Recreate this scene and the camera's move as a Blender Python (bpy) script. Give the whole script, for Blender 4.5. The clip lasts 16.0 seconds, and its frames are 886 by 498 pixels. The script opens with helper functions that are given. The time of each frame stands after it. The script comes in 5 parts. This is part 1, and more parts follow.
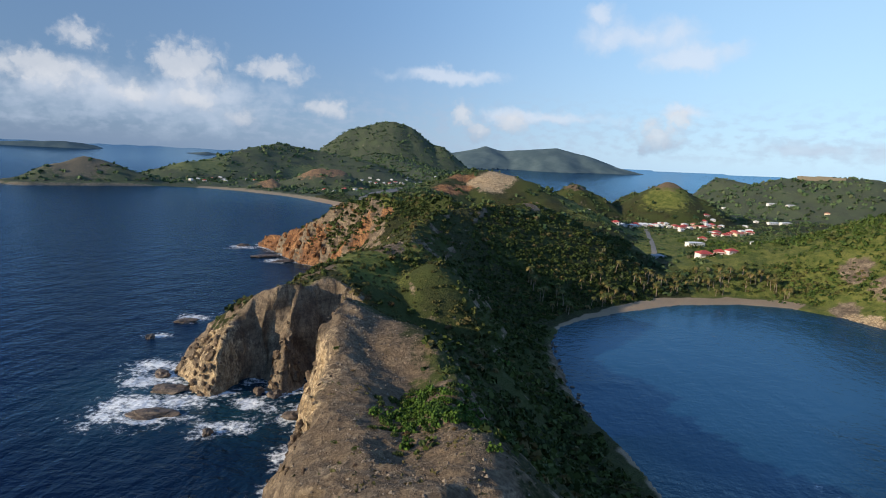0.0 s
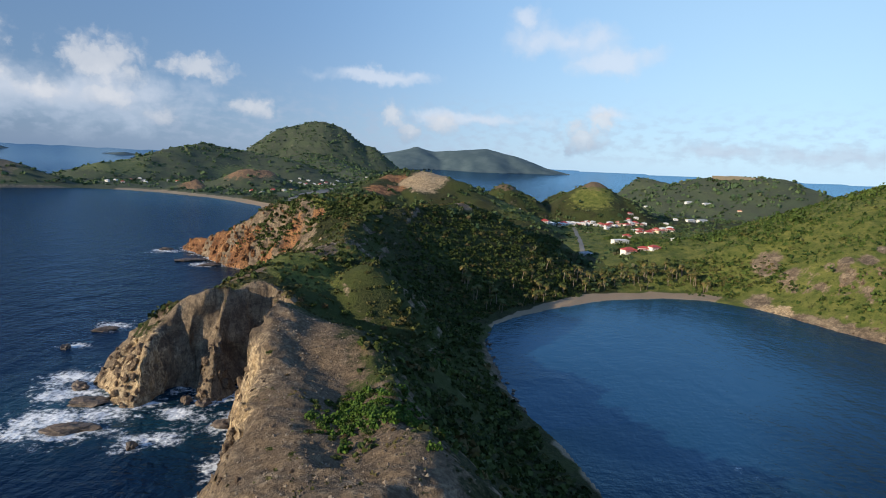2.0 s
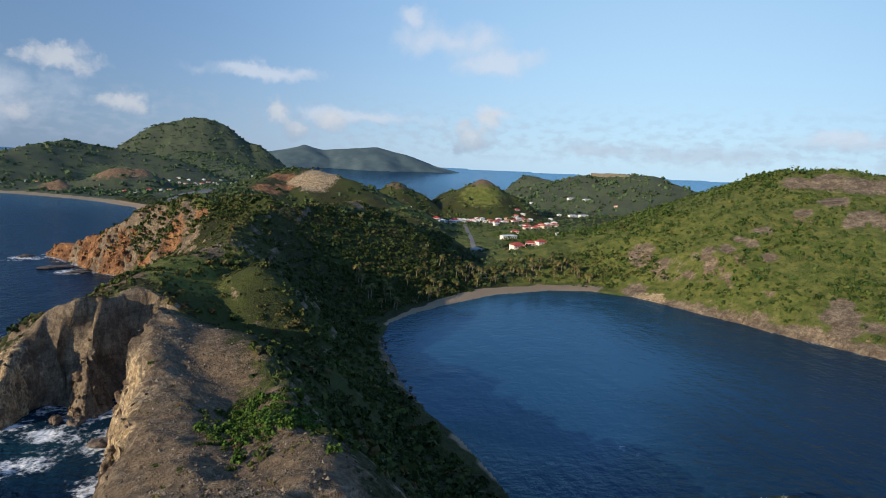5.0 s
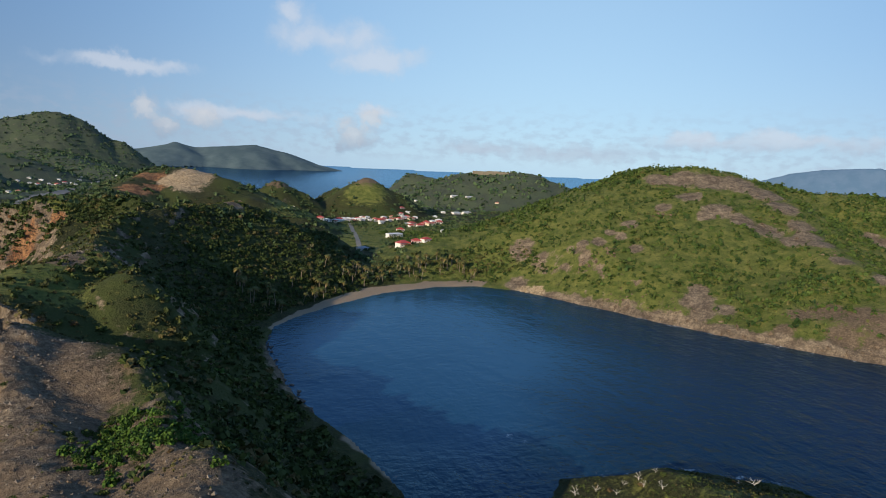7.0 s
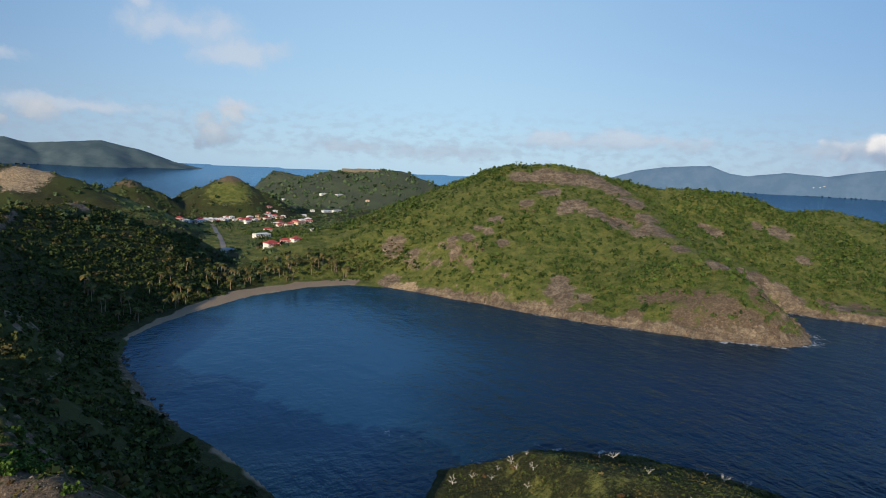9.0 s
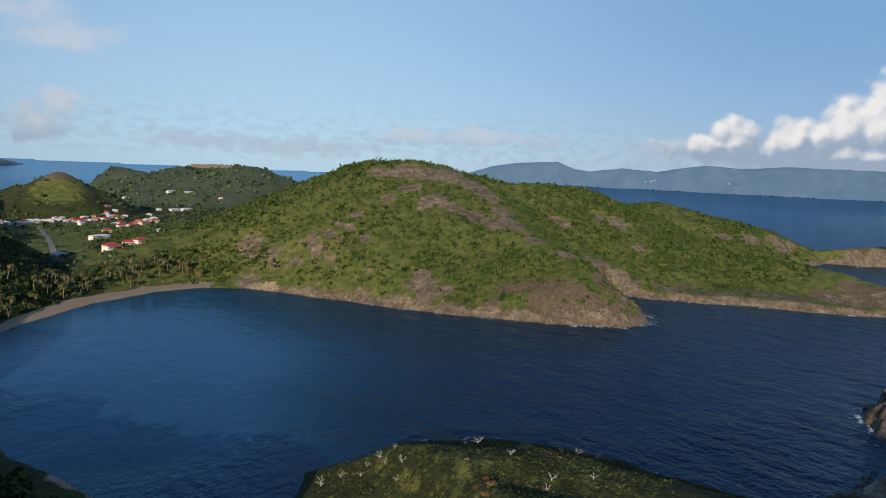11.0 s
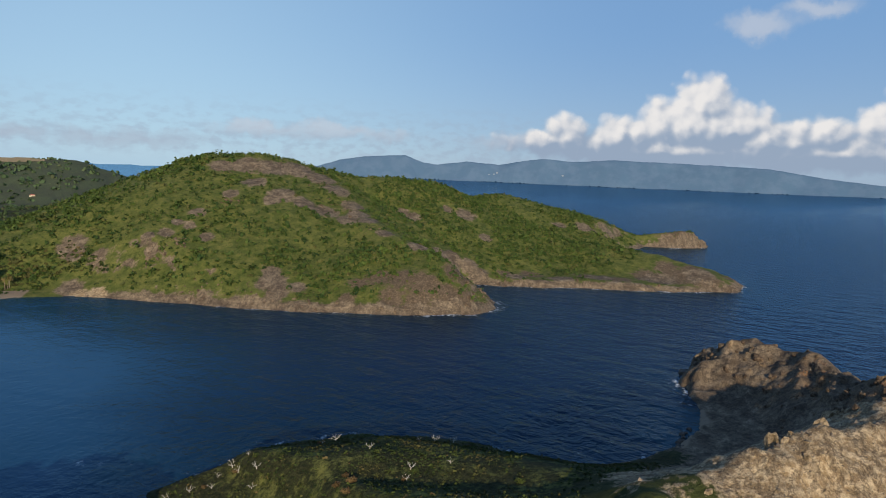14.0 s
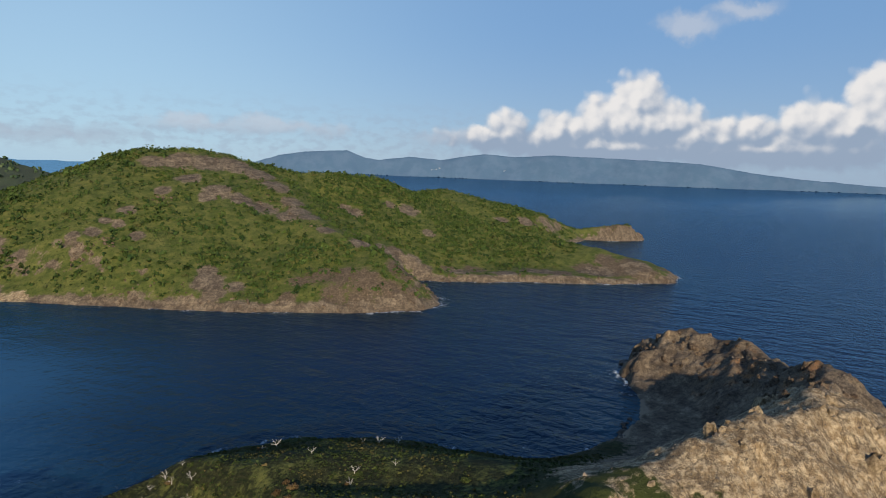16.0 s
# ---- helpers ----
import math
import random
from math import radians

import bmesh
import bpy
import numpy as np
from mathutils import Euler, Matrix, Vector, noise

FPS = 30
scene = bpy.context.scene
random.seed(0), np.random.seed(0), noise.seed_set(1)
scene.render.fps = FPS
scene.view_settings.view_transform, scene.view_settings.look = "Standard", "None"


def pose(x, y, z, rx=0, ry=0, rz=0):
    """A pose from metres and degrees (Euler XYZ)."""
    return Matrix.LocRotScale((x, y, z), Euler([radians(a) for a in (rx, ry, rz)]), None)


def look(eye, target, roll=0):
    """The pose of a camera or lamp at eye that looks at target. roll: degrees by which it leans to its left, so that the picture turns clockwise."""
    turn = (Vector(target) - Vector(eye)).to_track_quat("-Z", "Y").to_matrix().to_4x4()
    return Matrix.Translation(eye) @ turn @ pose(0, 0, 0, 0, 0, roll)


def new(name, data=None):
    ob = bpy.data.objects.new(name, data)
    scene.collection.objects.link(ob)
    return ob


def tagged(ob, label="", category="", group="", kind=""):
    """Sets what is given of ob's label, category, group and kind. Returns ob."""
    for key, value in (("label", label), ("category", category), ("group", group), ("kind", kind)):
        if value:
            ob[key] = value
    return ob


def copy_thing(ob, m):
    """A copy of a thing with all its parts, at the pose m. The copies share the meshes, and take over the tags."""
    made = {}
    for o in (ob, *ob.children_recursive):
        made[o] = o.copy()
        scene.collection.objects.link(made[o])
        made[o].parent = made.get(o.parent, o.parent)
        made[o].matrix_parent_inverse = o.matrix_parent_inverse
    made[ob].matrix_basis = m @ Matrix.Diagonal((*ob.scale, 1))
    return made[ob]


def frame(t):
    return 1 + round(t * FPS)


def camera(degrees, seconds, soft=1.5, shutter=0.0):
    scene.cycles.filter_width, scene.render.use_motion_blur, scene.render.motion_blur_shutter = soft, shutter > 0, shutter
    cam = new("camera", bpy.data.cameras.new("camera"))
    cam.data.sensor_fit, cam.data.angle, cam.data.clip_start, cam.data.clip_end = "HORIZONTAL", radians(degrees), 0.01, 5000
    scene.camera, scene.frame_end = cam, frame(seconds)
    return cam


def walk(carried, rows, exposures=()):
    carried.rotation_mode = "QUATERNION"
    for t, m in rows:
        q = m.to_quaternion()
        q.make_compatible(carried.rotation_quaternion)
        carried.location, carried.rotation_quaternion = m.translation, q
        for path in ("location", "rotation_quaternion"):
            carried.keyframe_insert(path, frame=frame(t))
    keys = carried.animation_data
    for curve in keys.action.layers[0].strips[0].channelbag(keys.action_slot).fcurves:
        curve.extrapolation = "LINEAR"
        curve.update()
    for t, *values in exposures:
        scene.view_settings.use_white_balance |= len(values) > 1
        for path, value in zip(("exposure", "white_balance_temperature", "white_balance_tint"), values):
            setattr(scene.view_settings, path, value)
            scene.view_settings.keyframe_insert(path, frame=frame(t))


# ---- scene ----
# ---- camera: a drone that hovers and turns slowly to its right ----
cam = camera(70.97, 16.0, soft=1.0)
ROWS = [  # seconds, x, y, z, yaw, pitch, lean to the left
    (0.0, -0.00, 0.00, 87.00, 9.32, -8.40, 2.86),
    (0.5, -0.25, 0.09, 86.86, 8.00, -8.33, 2.86),
    (1.0, -0.46, 0.18, 86.74, 5.82, -8.23, 2.85),
    (1.5, -0.63, 0.27, 86.65, 4.53, -8.15, 2.82),
    (2.0, -0.78, 0.34, 86.59, 3.04, -8.04, 2.89),
    (2.5, -0.93, 0.36, 86.55, 1.17, -7.94, 2.87),
    (3.0, -1.03, 0.34, 86.56, -0.28, -7.90, 2.88),
    (3.5, -1.16, 0.36, 86.52, -2.00, -7.87, 2.87),
    (6.0, -1.38, 0.44, 86.43, -11.59, -7.48, 2.84),
    (6.5, -1.57, 0.49, 86.44, -14.67, -7.39, 2.82),
    (7.0, -1.67, 0.47, 86.56, -17.54, -7.36, 2.72),
    (7.5, -1.75, 0.42, 86.66, -20.59, -7.27, 2.73),
    (8.0, -1.85, 0.33, 86.68, -23.51, -7.22, 2.75),
    (8.5, -1.96, 0.25, 86.66, -26.61, -7.08, 2.67),
    (9.0, -2.05, 0.22, 86.63, -29.41, -7.04, 2.64),
    (9.5, -2.09, 0.25, 86.60, -32.84, -6.96, 2.64),
    (12.0, -2.10, 0.31, 86.61, -48.04, -6.84, 2.39),
    (12.5, -2.11, 0.36, 86.63, -51.04, -6.82, 2.31),
    (13.0, -2.13, 0.42, 86.65, -53.23, -6.86, 2.31),
    (13.5, -2.08, 0.52, 86.65, -54.72, -6.85, 2.31),
    (14.0, -1.90, 0.68, 86.62, -55.88, -6.90, 2.27),
    (14.5, -1.57, 0.90, 86.58, -57.84, -6.95, 2.23),
    (15.0, -1.04, 1.18, 86.58, -59.57, -6.97, 2.15),
    (15.5, -0.24, 1.53, 86.61, -60.58, -7.06, 2.17),
    (16.0, 0.78, 1.93, 86.65, -61.11, -7.13, 2.13),
]


def aim(x, y, z, yaw, pitch, lean):
    a, b = radians(yaw), radians(pitch)
    return look((x, y, z), (x - 100 * math.sin(a) * math.cos(b), y + 100 * math.cos(a) * math.cos(b), z + 100 * math.sin(b)), lean)


EXPOSURES = [(0.0, 0.28), (3.0, 0.24), (6.0, 0.10), (9.0, -0.02), (12.0, -0.15), (16.0, -0.17)]
walk(cam, [(row[0], aim(*row[1:])) for row in ROWS], EXPOSURES)

# ---- world, sun ----
SUN_FROM = Vector((-0.80, -0.60, 0.0)).normalized()
SUN_ELEV = radians(17.0)
world = bpy.data.worlds.new("sky")
scene.world = world
world.use_nodes = True
wn, wl = world.node_tree.nodes, world.node_tree.links
wn.clear()


def wnode(kind, **kw):
    n = wn.new(kind)
    for key, value in kw.items():
        if key == "op":
            n.operation = value
        elif key == "vals":
            for i, v in value.items():
                n.inputs[i].default_value = v
    return n


def wmath(op, a, b=None, c=None):
    n = wnode("ShaderNodeMath", op=op)
    for i, v in enumerate((a, b, c)):
        if v is None:
            continue
        if isinstance(v, (int, float)):
            n.inputs[i].default_value = v
        else:
            wl.new(v, n.inputs[i])
    return n.outputs[0]


sky = wn.new("ShaderNodeTexSky")
sky.sky_type = "NISHITA"
sky.sun_disc = False
sky.sun_elevation = SUN_ELEV
sky.sun_rotation = math.atan2(SUN_FROM.x, SUN_FROM.y)
sky.altitude = 50
sky.air_density, sky.dust_density, sky.ozone_density = 1.0, 0.4, 3.0

# direction of the sky as bearing and height in degrees
wdir = wn.new("ShaderNodeTexCoord").outputs["Generated"]
wsep = wn.new("ShaderNodeSeparateXYZ")
wl.new(wdir, wsep.inputs[0])
bearing = wmath("MULTIPLY", wmath("ARCTAN2", wsep.outputs[0], wsep.outputs[1]), 57.2958)
rise = wmath("MULTIPLY", wmath("ARCSINE", wsep.outputs[2]), 57.2958)
wpos = wn.new("ShaderNodeCombineXYZ")
wl.new(bearing, wpos.inputs[0])
wl.new(rise, wpos.inputs[1])


def cloud_field(name, puffs, billow, size, warp, crisp=3.0):
    """A node group: how deep inside a bank of puffs (bearing, height, half width, half height) a direction lies."""
    g = bpy.data.node_groups.new(name, "ShaderNodeTree")
    g.interface.new_socket("Vector", in_out="INPUT", socket_type="NodeSocketVector")
    g.interface.new_socket("Value", in_out="OUTPUT", socket_type="NodeSocketFloat")
    n, l = g.nodes, g.links
    src = n.new("NodeGroupInput").outputs[0]
    out = n.new("NodeGroupOutput")
    tex = n.new("ShaderNodeTexNoise")
    tex.inputs["Scale"].default_value, tex.inputs["Detail"].default_value = 1.0 / size, 6
    tex.inputs["Roughness"].default_value = 0.62
    l.new(src, tex.inputs["Vector"])
    off = n.new("ShaderNodeVectorMath")
    off.operation = "MULTIPLY_ADD"
    l.new(tex.outputs["Color"], off.inputs[0])
    off.inputs[1].default_value, off.inputs[2].default_value = (warp, warp, 0), (-warp / 2, -warp / 2, 0)
    moved = n.new("ShaderNodeVectorMath")
    l.new(src, moved.inputs[0])
    l.new(off.outputs[0], moved.inputs[1])
    best = None
    for px, py, rx, ry in puffs:
        m = n.new("ShaderNodeMapping")
        m.vector_type = "POINT"
        m.inputs["Scale"].default_value = (1 / rx, 1 / ry, 0)
        m.inputs["Location"].default_value = (-px / rx, -py / ry, 0)
        l.new(moved.outputs[0], m.inputs[0])
        d = n.new("ShaderNodeVectorMath")
        d.operation = "LENGTH"
        l.new(m.outputs[0], d.inputs[0])
        if best is None:
            best = d.outputs["Value"]
        else:
            k = n.new("ShaderNodeMath")
            k.operation = "SMOOTH_MIN"
            k.inputs[2].default_value = 0.25
            l.new(best, k.inputs[0])
            l.new(d.outputs["Value"], k.inputs[1])
            best = k.outputs[0]
    cell = n.new("ShaderNodeTexVoronoi")
    cell.feature = "SMOOTH_F1"
    cell.inputs["Scale"].default_value, cell.inputs["Smoothness"].default_value = 0.9 / size, 0.35
    cell.inputs["Detail"].default_value = crisp
    l.new(moved.outputs[0], cell.inputs["Vector"])
    a = n.new("ShaderNodeMath")
    a.operation = "MULTIPLY_ADD"
    l.new(cell.outputs["Distance"], a.inputs[0])
    a.inputs[1].default_value = billow
    l.new(best, a.inputs[2])
    b = n.new("ShaderNodeMath")
    b.operation = "SUBTRACT"
    b.inputs[0].default_value = 1.0 + billow * 1.2
    l.new(a.outputs[0], b.inputs[1])
    l.new(b.outputs[0], out.inputs[0])
    return g


def sky_value(group, source):
    n = wn.new("ShaderNodeGroup")
    n.node_tree = group
    wl.new(source, n.inputs[0])
    return n.outputs[0]


def shifted(dx, dy):
    n = wn.new("ShaderNodeVectorMath")
    wl.new(wpos.outputs[0], n.inputs[0])
    n.inputs[1].default_value = (dx, dy, 0)
    return n.outputs[0]


def wramp(v, lo, hi, a=0.0, b=1.0):
    n = wn.new("ShaderNodeMapRange")
    n.interpolation_type = "SMOOTHSTEP"
    wl.new(v, n.inputs[0])
    for i, k in enumerate((lo, hi, a, b)):
        n.inputs[i + 1].default_value = k
    return n.outputs[0]


def wmix(fac, a, b):
    n = wn.new("ShaderNodeMix")
    n.data_type = "RGBA"
    for i, v in ((0, fac), (6, a), (7, b)):
        if isinstance(v, (int, float)):
            n.inputs[i].default_value = v
        elif isinstance(v, tuple):
            n.inputs[i].default_value = (*v, 1)
        else:
            wl.new(v, n.inputs[i])
    return n.outputs[2]


# clear sky: the sky texture with the sea haze of the trade winds over it
bright = wnode("ShaderNodeVectorMath", op="SCALE")
wl.new(sky.outputs[0], bright.inputs[0])
bright.inputs["Scale"].default_value = 0.11
haze = wmix(wramp(rise, -1, 14), (0.34, 0.49, 0.71), (0.22, 0.41, 0.72))
haze = wmix(wramp(rise, 12, 60), haze, (0.10, 0.22, 0.52))
haze = wmix(wmath("MULTIPLY", wramp(bearing, -48.0, 14.0, 1.0, 0.0), wramp(bearing, -178.0, -110.0)), haze, (0.115, 0.205, 0.37))
veil = wmath("MULTIPLY", wramp(wmath("ABSOLUTE", wmath("SUBTRACT", bearing, 27.0)), 0.0, 48.0, 1.0, 0.0), wramp(rise, 0, 40, 0.8, 0.1))
haze = wmix(veil, haze, (0.50, 0.76, 0.98))
clear = wmix(0.8, bright.outputs[0], haze)

CUMULUS = [(75.0, 2.7, 11.0, 1.4), (88.0, 2.7, 9.0, 1.3), (77.6, 4.3, 4.6, 2.8), (64.6, 3.0, 1.7, 1.1), (66.6, 3.5, 1.8, 1.7), (70.8, 3.5, 1.6, 1.6), (73.0, 3.5, 2.2, 1.7),
           (74.6, 4.4, 1.9, 1.8), (76.5, 4.9, 2.4, 2.4), (77.5, 6.5, 2.0, 2.2), (79.8, 4.4, 2.4, 1.8), (82.5, 3.4, 2.2, 1.5),
           (85.0, 3.5, 1.7, 1.3), (87.0, 3.7, 1.9, 1.5),
           (91.2, 4.6, 2.2, 2.0), (93.6, 4.2, 2.2, 1.8), (95.2, 6.8, 2.0, 2.2), (97.0, 5.2, 3.2, 2.6)]
TOWERS = [(9.0, 2.6, 2.2, 1.6), (10.5, 4.2, 1.4, 0.8), (-6.6, 2.5, 1.2, 1.0),
          (-8.1, 3.9, 1.2, 1.4), (-3.6, 3.4, 1.8, 1.1), (-39.4, 7.8, 1.7, 1.2), (-31.9, 6.5, 3.4, 2.1), (-31.4, 3.8, 2.1, 1.0), (-24.6, 6.6, 3.0, 1.2),
          (-41.8, 5.2, 4.2, 1.6), (-35.9, 3.9, 1.8, 1.0), (-20.5, 3.8, 2.2, 1.0), (-27.4, 2.2, 1.6, 0.9)]
WISPS = [(-9.3, 7.3, 5.5, 0.7), (6.6, 11.0, 5.0, 1.8), (3.3, 12.5, 1.3, 1.2), (10.8, 9.2, 4.0, 1.3), (11.0, 4.8, 2.4, 0.7), (40.0, 3.2, 5.0, 0.9),
         (21.0, 2.0, 6.0, 0.9), (-36.0, 3.4, 11.0, 2.4), (81.5, 12.6, 3.5, 1.1), (85.3, 13.6, 3.0, 0.9), (47.0, 3.2, 7.0, 0.8), (-1.0, 3.8, 6.0, 0.8),
         (28.0, 1.8, 8.0, 0.9), (62.0, 3.0, 6.0, 0.8), (80.0, 2.6, 16.0, 0.7)]
lift = (-0.45, 0.5)
puffy = cloud_field("cumulus", CUMULUS, 0.7, 1.5, 0.8, 1.0)
tower = cloud_field("small_cumulus", TOWERS, 0.8, 1.2, 1.5)
wispy = cloud_field("wisps", WISPS, 0.7, 3.0, 3.0)


def cloud_over(back, group, lo, hi, most, lit, shade, contrast, base, spread=2.4):
    here = sky_value(group, wpos.outputs[0])
    if contrast:
        slant = wmath("MULTIPLY", wmath("SUBTRACT", here, sky_value(group, shifted(*lift))), contrast)
    else:
        slant = wmath("MULTIPLY", here, 0.3)
    light = wmath("ADD", slant, wramp(rise, base, base + spread, 0.0, 0.62))
    tone = wmix(wramp(light, 0.05, 1.05), shade, lit)
    return wmix(wmath("MULTIPLY", wramp(here, lo, hi), most), back, tone)


bank_tex = wn.new("ShaderNodeTexNoise")
bank_map = wn.new("ShaderNodeMapping")
bank_map.inputs["Scale"].default_value = (0.17, 0.34, 1)
wl.new(wpos.outputs[0], bank_map.inputs[0])
wl.new(bank_map.outputs[0], bank_tex.inputs["Vector"])
bank_tex.inputs["Detail"].default_value = 5
low_bank = wmath("MULTIPLY", wmath("MULTIPLY", wramp(bank_tex.outputs["Fac"], 0.42, 0.66), wramp(rise, 0.0, 1.5)), wramp(rise, 2.5, 7.0, 0.34, 0.0))
clear = wmix(low_bank, clear, (0.36, 0.43, 0.56))
above = cloud_over(clear, wispy, -0.1, 0.9, 0.62, (0.64, 0.68, 0.76), (0.42, 0.50, 0.62), 0, 2.0)
above = cloud_over(above, tower, 0.0, 0.9, 0.66, (0.64, 0.65, 0.68), (0.25, 0.33, 0.46), 0, 0.0, 4.5)
above = cloud_over(above, puffy, -0.15, 0.42, 0.96, (0.95, 0.92, 0.90), (0.34, 0.43, 0.57), 0.9, 1.4, 4.6)
wback = wn.new("ShaderNodeBackground")
wback.inputs[1].default_value = 1.0
wl.new(above, wback.inputs[0])
wout = wn.new("ShaderNodeOutputWorld")
wl.new(wback.outputs[0], wout.inputs[0])

sun_data = bpy.data.lights.new("sun", "SUN")
sun_data.energy, sun_data.angle, sun_data.color = 5.0, radians(0.6), (1.0, 0.83, 0.62)
sun = new("sun", sun_data)
to_sun = SUN_FROM * math.cos(SUN_ELEV) + Vector((0, 0, math.sin(SUN_ELEV)))
sun.matrix_world = look(to_sun * 500, (0, 0, 0))

# ---- the lie of the land: coastlines (x, y, steepness of the shore) and crest lines (x, y, height) ----
OCEAN_CLIFFS = [(20, 58, 1.0), (-30, 55, 2.0), (-52, 90, 2.5), (-62, 137, 3.0), (-66, 150, 3.0), (-69, 166, 2.5), (-74, 180, 3.0),
                (-78, 195, 4.0), (-75, 214, 4.0), (-76, 227, 4.0), (-82, 228, 4.0), (-85, 212, 4.0), (-89, 199, 4.0), (-95, 203, 4.0), (-98, 213, 4.0),
                (-104, 212, 4.0), (-107, 197, 4.0), (-112, 191, 2.6), (-124, 197, 1.5), (-137, 210, 1.0), (-142, 228, 1.2), (-126, 252, 1.6),
                (-114, 290, 1.5), (-118, 350, 1.2), (-138, 400, 1.3), (-150, 425, 1.9), (-167, 443, 2.2), (-184, 450, 2.2),
                (-215, 482, 1.8), (-258, 525, 0.9)]
LONG_BEACH = [(-240, 560, 0.8), (-225, 640, 0.5), (-275, 800, 0.3), (-352, 985, 0.1), (-420, 1050, 0.08), (-492, 1104, 0.08),
              (-613, 1161, 0.08), (-700, 1180, 0.1), (-774, 1170, 0.3), (-850, 1075, 1.3), (-932, 978, 1.5), (-1010, 985, 1.5),
              (-1060, 1090, 1.3), (-1010, 1290, 0.6), (-1060, 1500, 0.5)]
FAR_COAST = [(-1250, 1900, 0.5), (-1400, 2600, 0.5), (-1300, 3150, 0.5), (-600, 3250, 0.5), (-250, 2950, 0.5), (-280, 2500, 0.4),
             (-160, 1900, 0.2), (-20, 1420, 0.2), (120, 1350, 0.2), (230, 1430, 0.2), (300, 1540, 0.2), (400, 1640, 0.2),
             (380, 1850, 0.5), (420, 2060, 0.5), (620, 2000, 0.5), (720, 1750, 0.5), (860, 1500, 0.5), (920, 1250, 0.5)]
HILL_COAST = [(850, 1000, 0.6), (800, 800, 0.6), (830, 650, 0.6), (870, 480, 0.7), (920, 330, 0.8), (940, 205, 1.4), (904, 178, 1.6),
              (865, 196, 1.2), (836, 240, 0.7), (740, 245, 0.7), (640, 112, 0.8), (590, 84, 0.8), (547, 81, 0.8), (507, 122, 0.9),
              (469, 179, 0.9), (426, 232, 0.9), (417, 258, 0.8), (392, 240, 0.8), (367, 206, 0.8), (347, 193, 0.8), (324, 198, 0.8),
              (297, 223, 0.8), (261, 273, 0.8), (240, 308, 0.8), (222, 346, 0.8), (201, 387, 0.7), (187, 413, 0.5)]
BAY_BEACH = [(162, 432, 0.07), (131, 431, 0.05), (87, 412, 0.05), (49, 378, 0.05), (24, 350, 0.06), (11, 330, 0.08), (7, 300, 0.35),
             (8, 277, 0.5), (14, 234, 0.5), (21, 209, 0.3), (30, 186, 0.1), (36, 163, 0.1), (42, 130, 0.3), (40, 90, 0.8)]
MAIN_COAST = OCEAN_CLIFFS + LONG_BEACH + FAR_COAST + HILL_COAST + BAY_BEACH
ISLET_COAST = [(74, 138, 0.25), (84, 150, 0.4), (96, 149, 0.6), (118, 146, 0.8), (142, 134, 0.9), (156, 112, 0.9), (165, 90, 0.8), (164, 76, 0.6),
               (172, 62, 0.6), (190, 52, 0.5), (206, 45, 0.1), (226, 42, 0.07), (246, 46, 0.1), (260, 52, 0.8), (278, 62, 1.8), (295, 60, 2.2),
               (304, 44, 2.2), (312, 10, 2.0), (300, -20, 2.0), (285, -34, 1.8), (255, -30, 1.2), (236, -40, 1.6), (205, -38, 1.5),
               (180, -42, 1.5), (160, -60, 1.5), (110, -60, 1.5), (60, -40, 1.5), (45, 10, 1.0), (58, 70, 0.7), (70, 110, 0.5)]
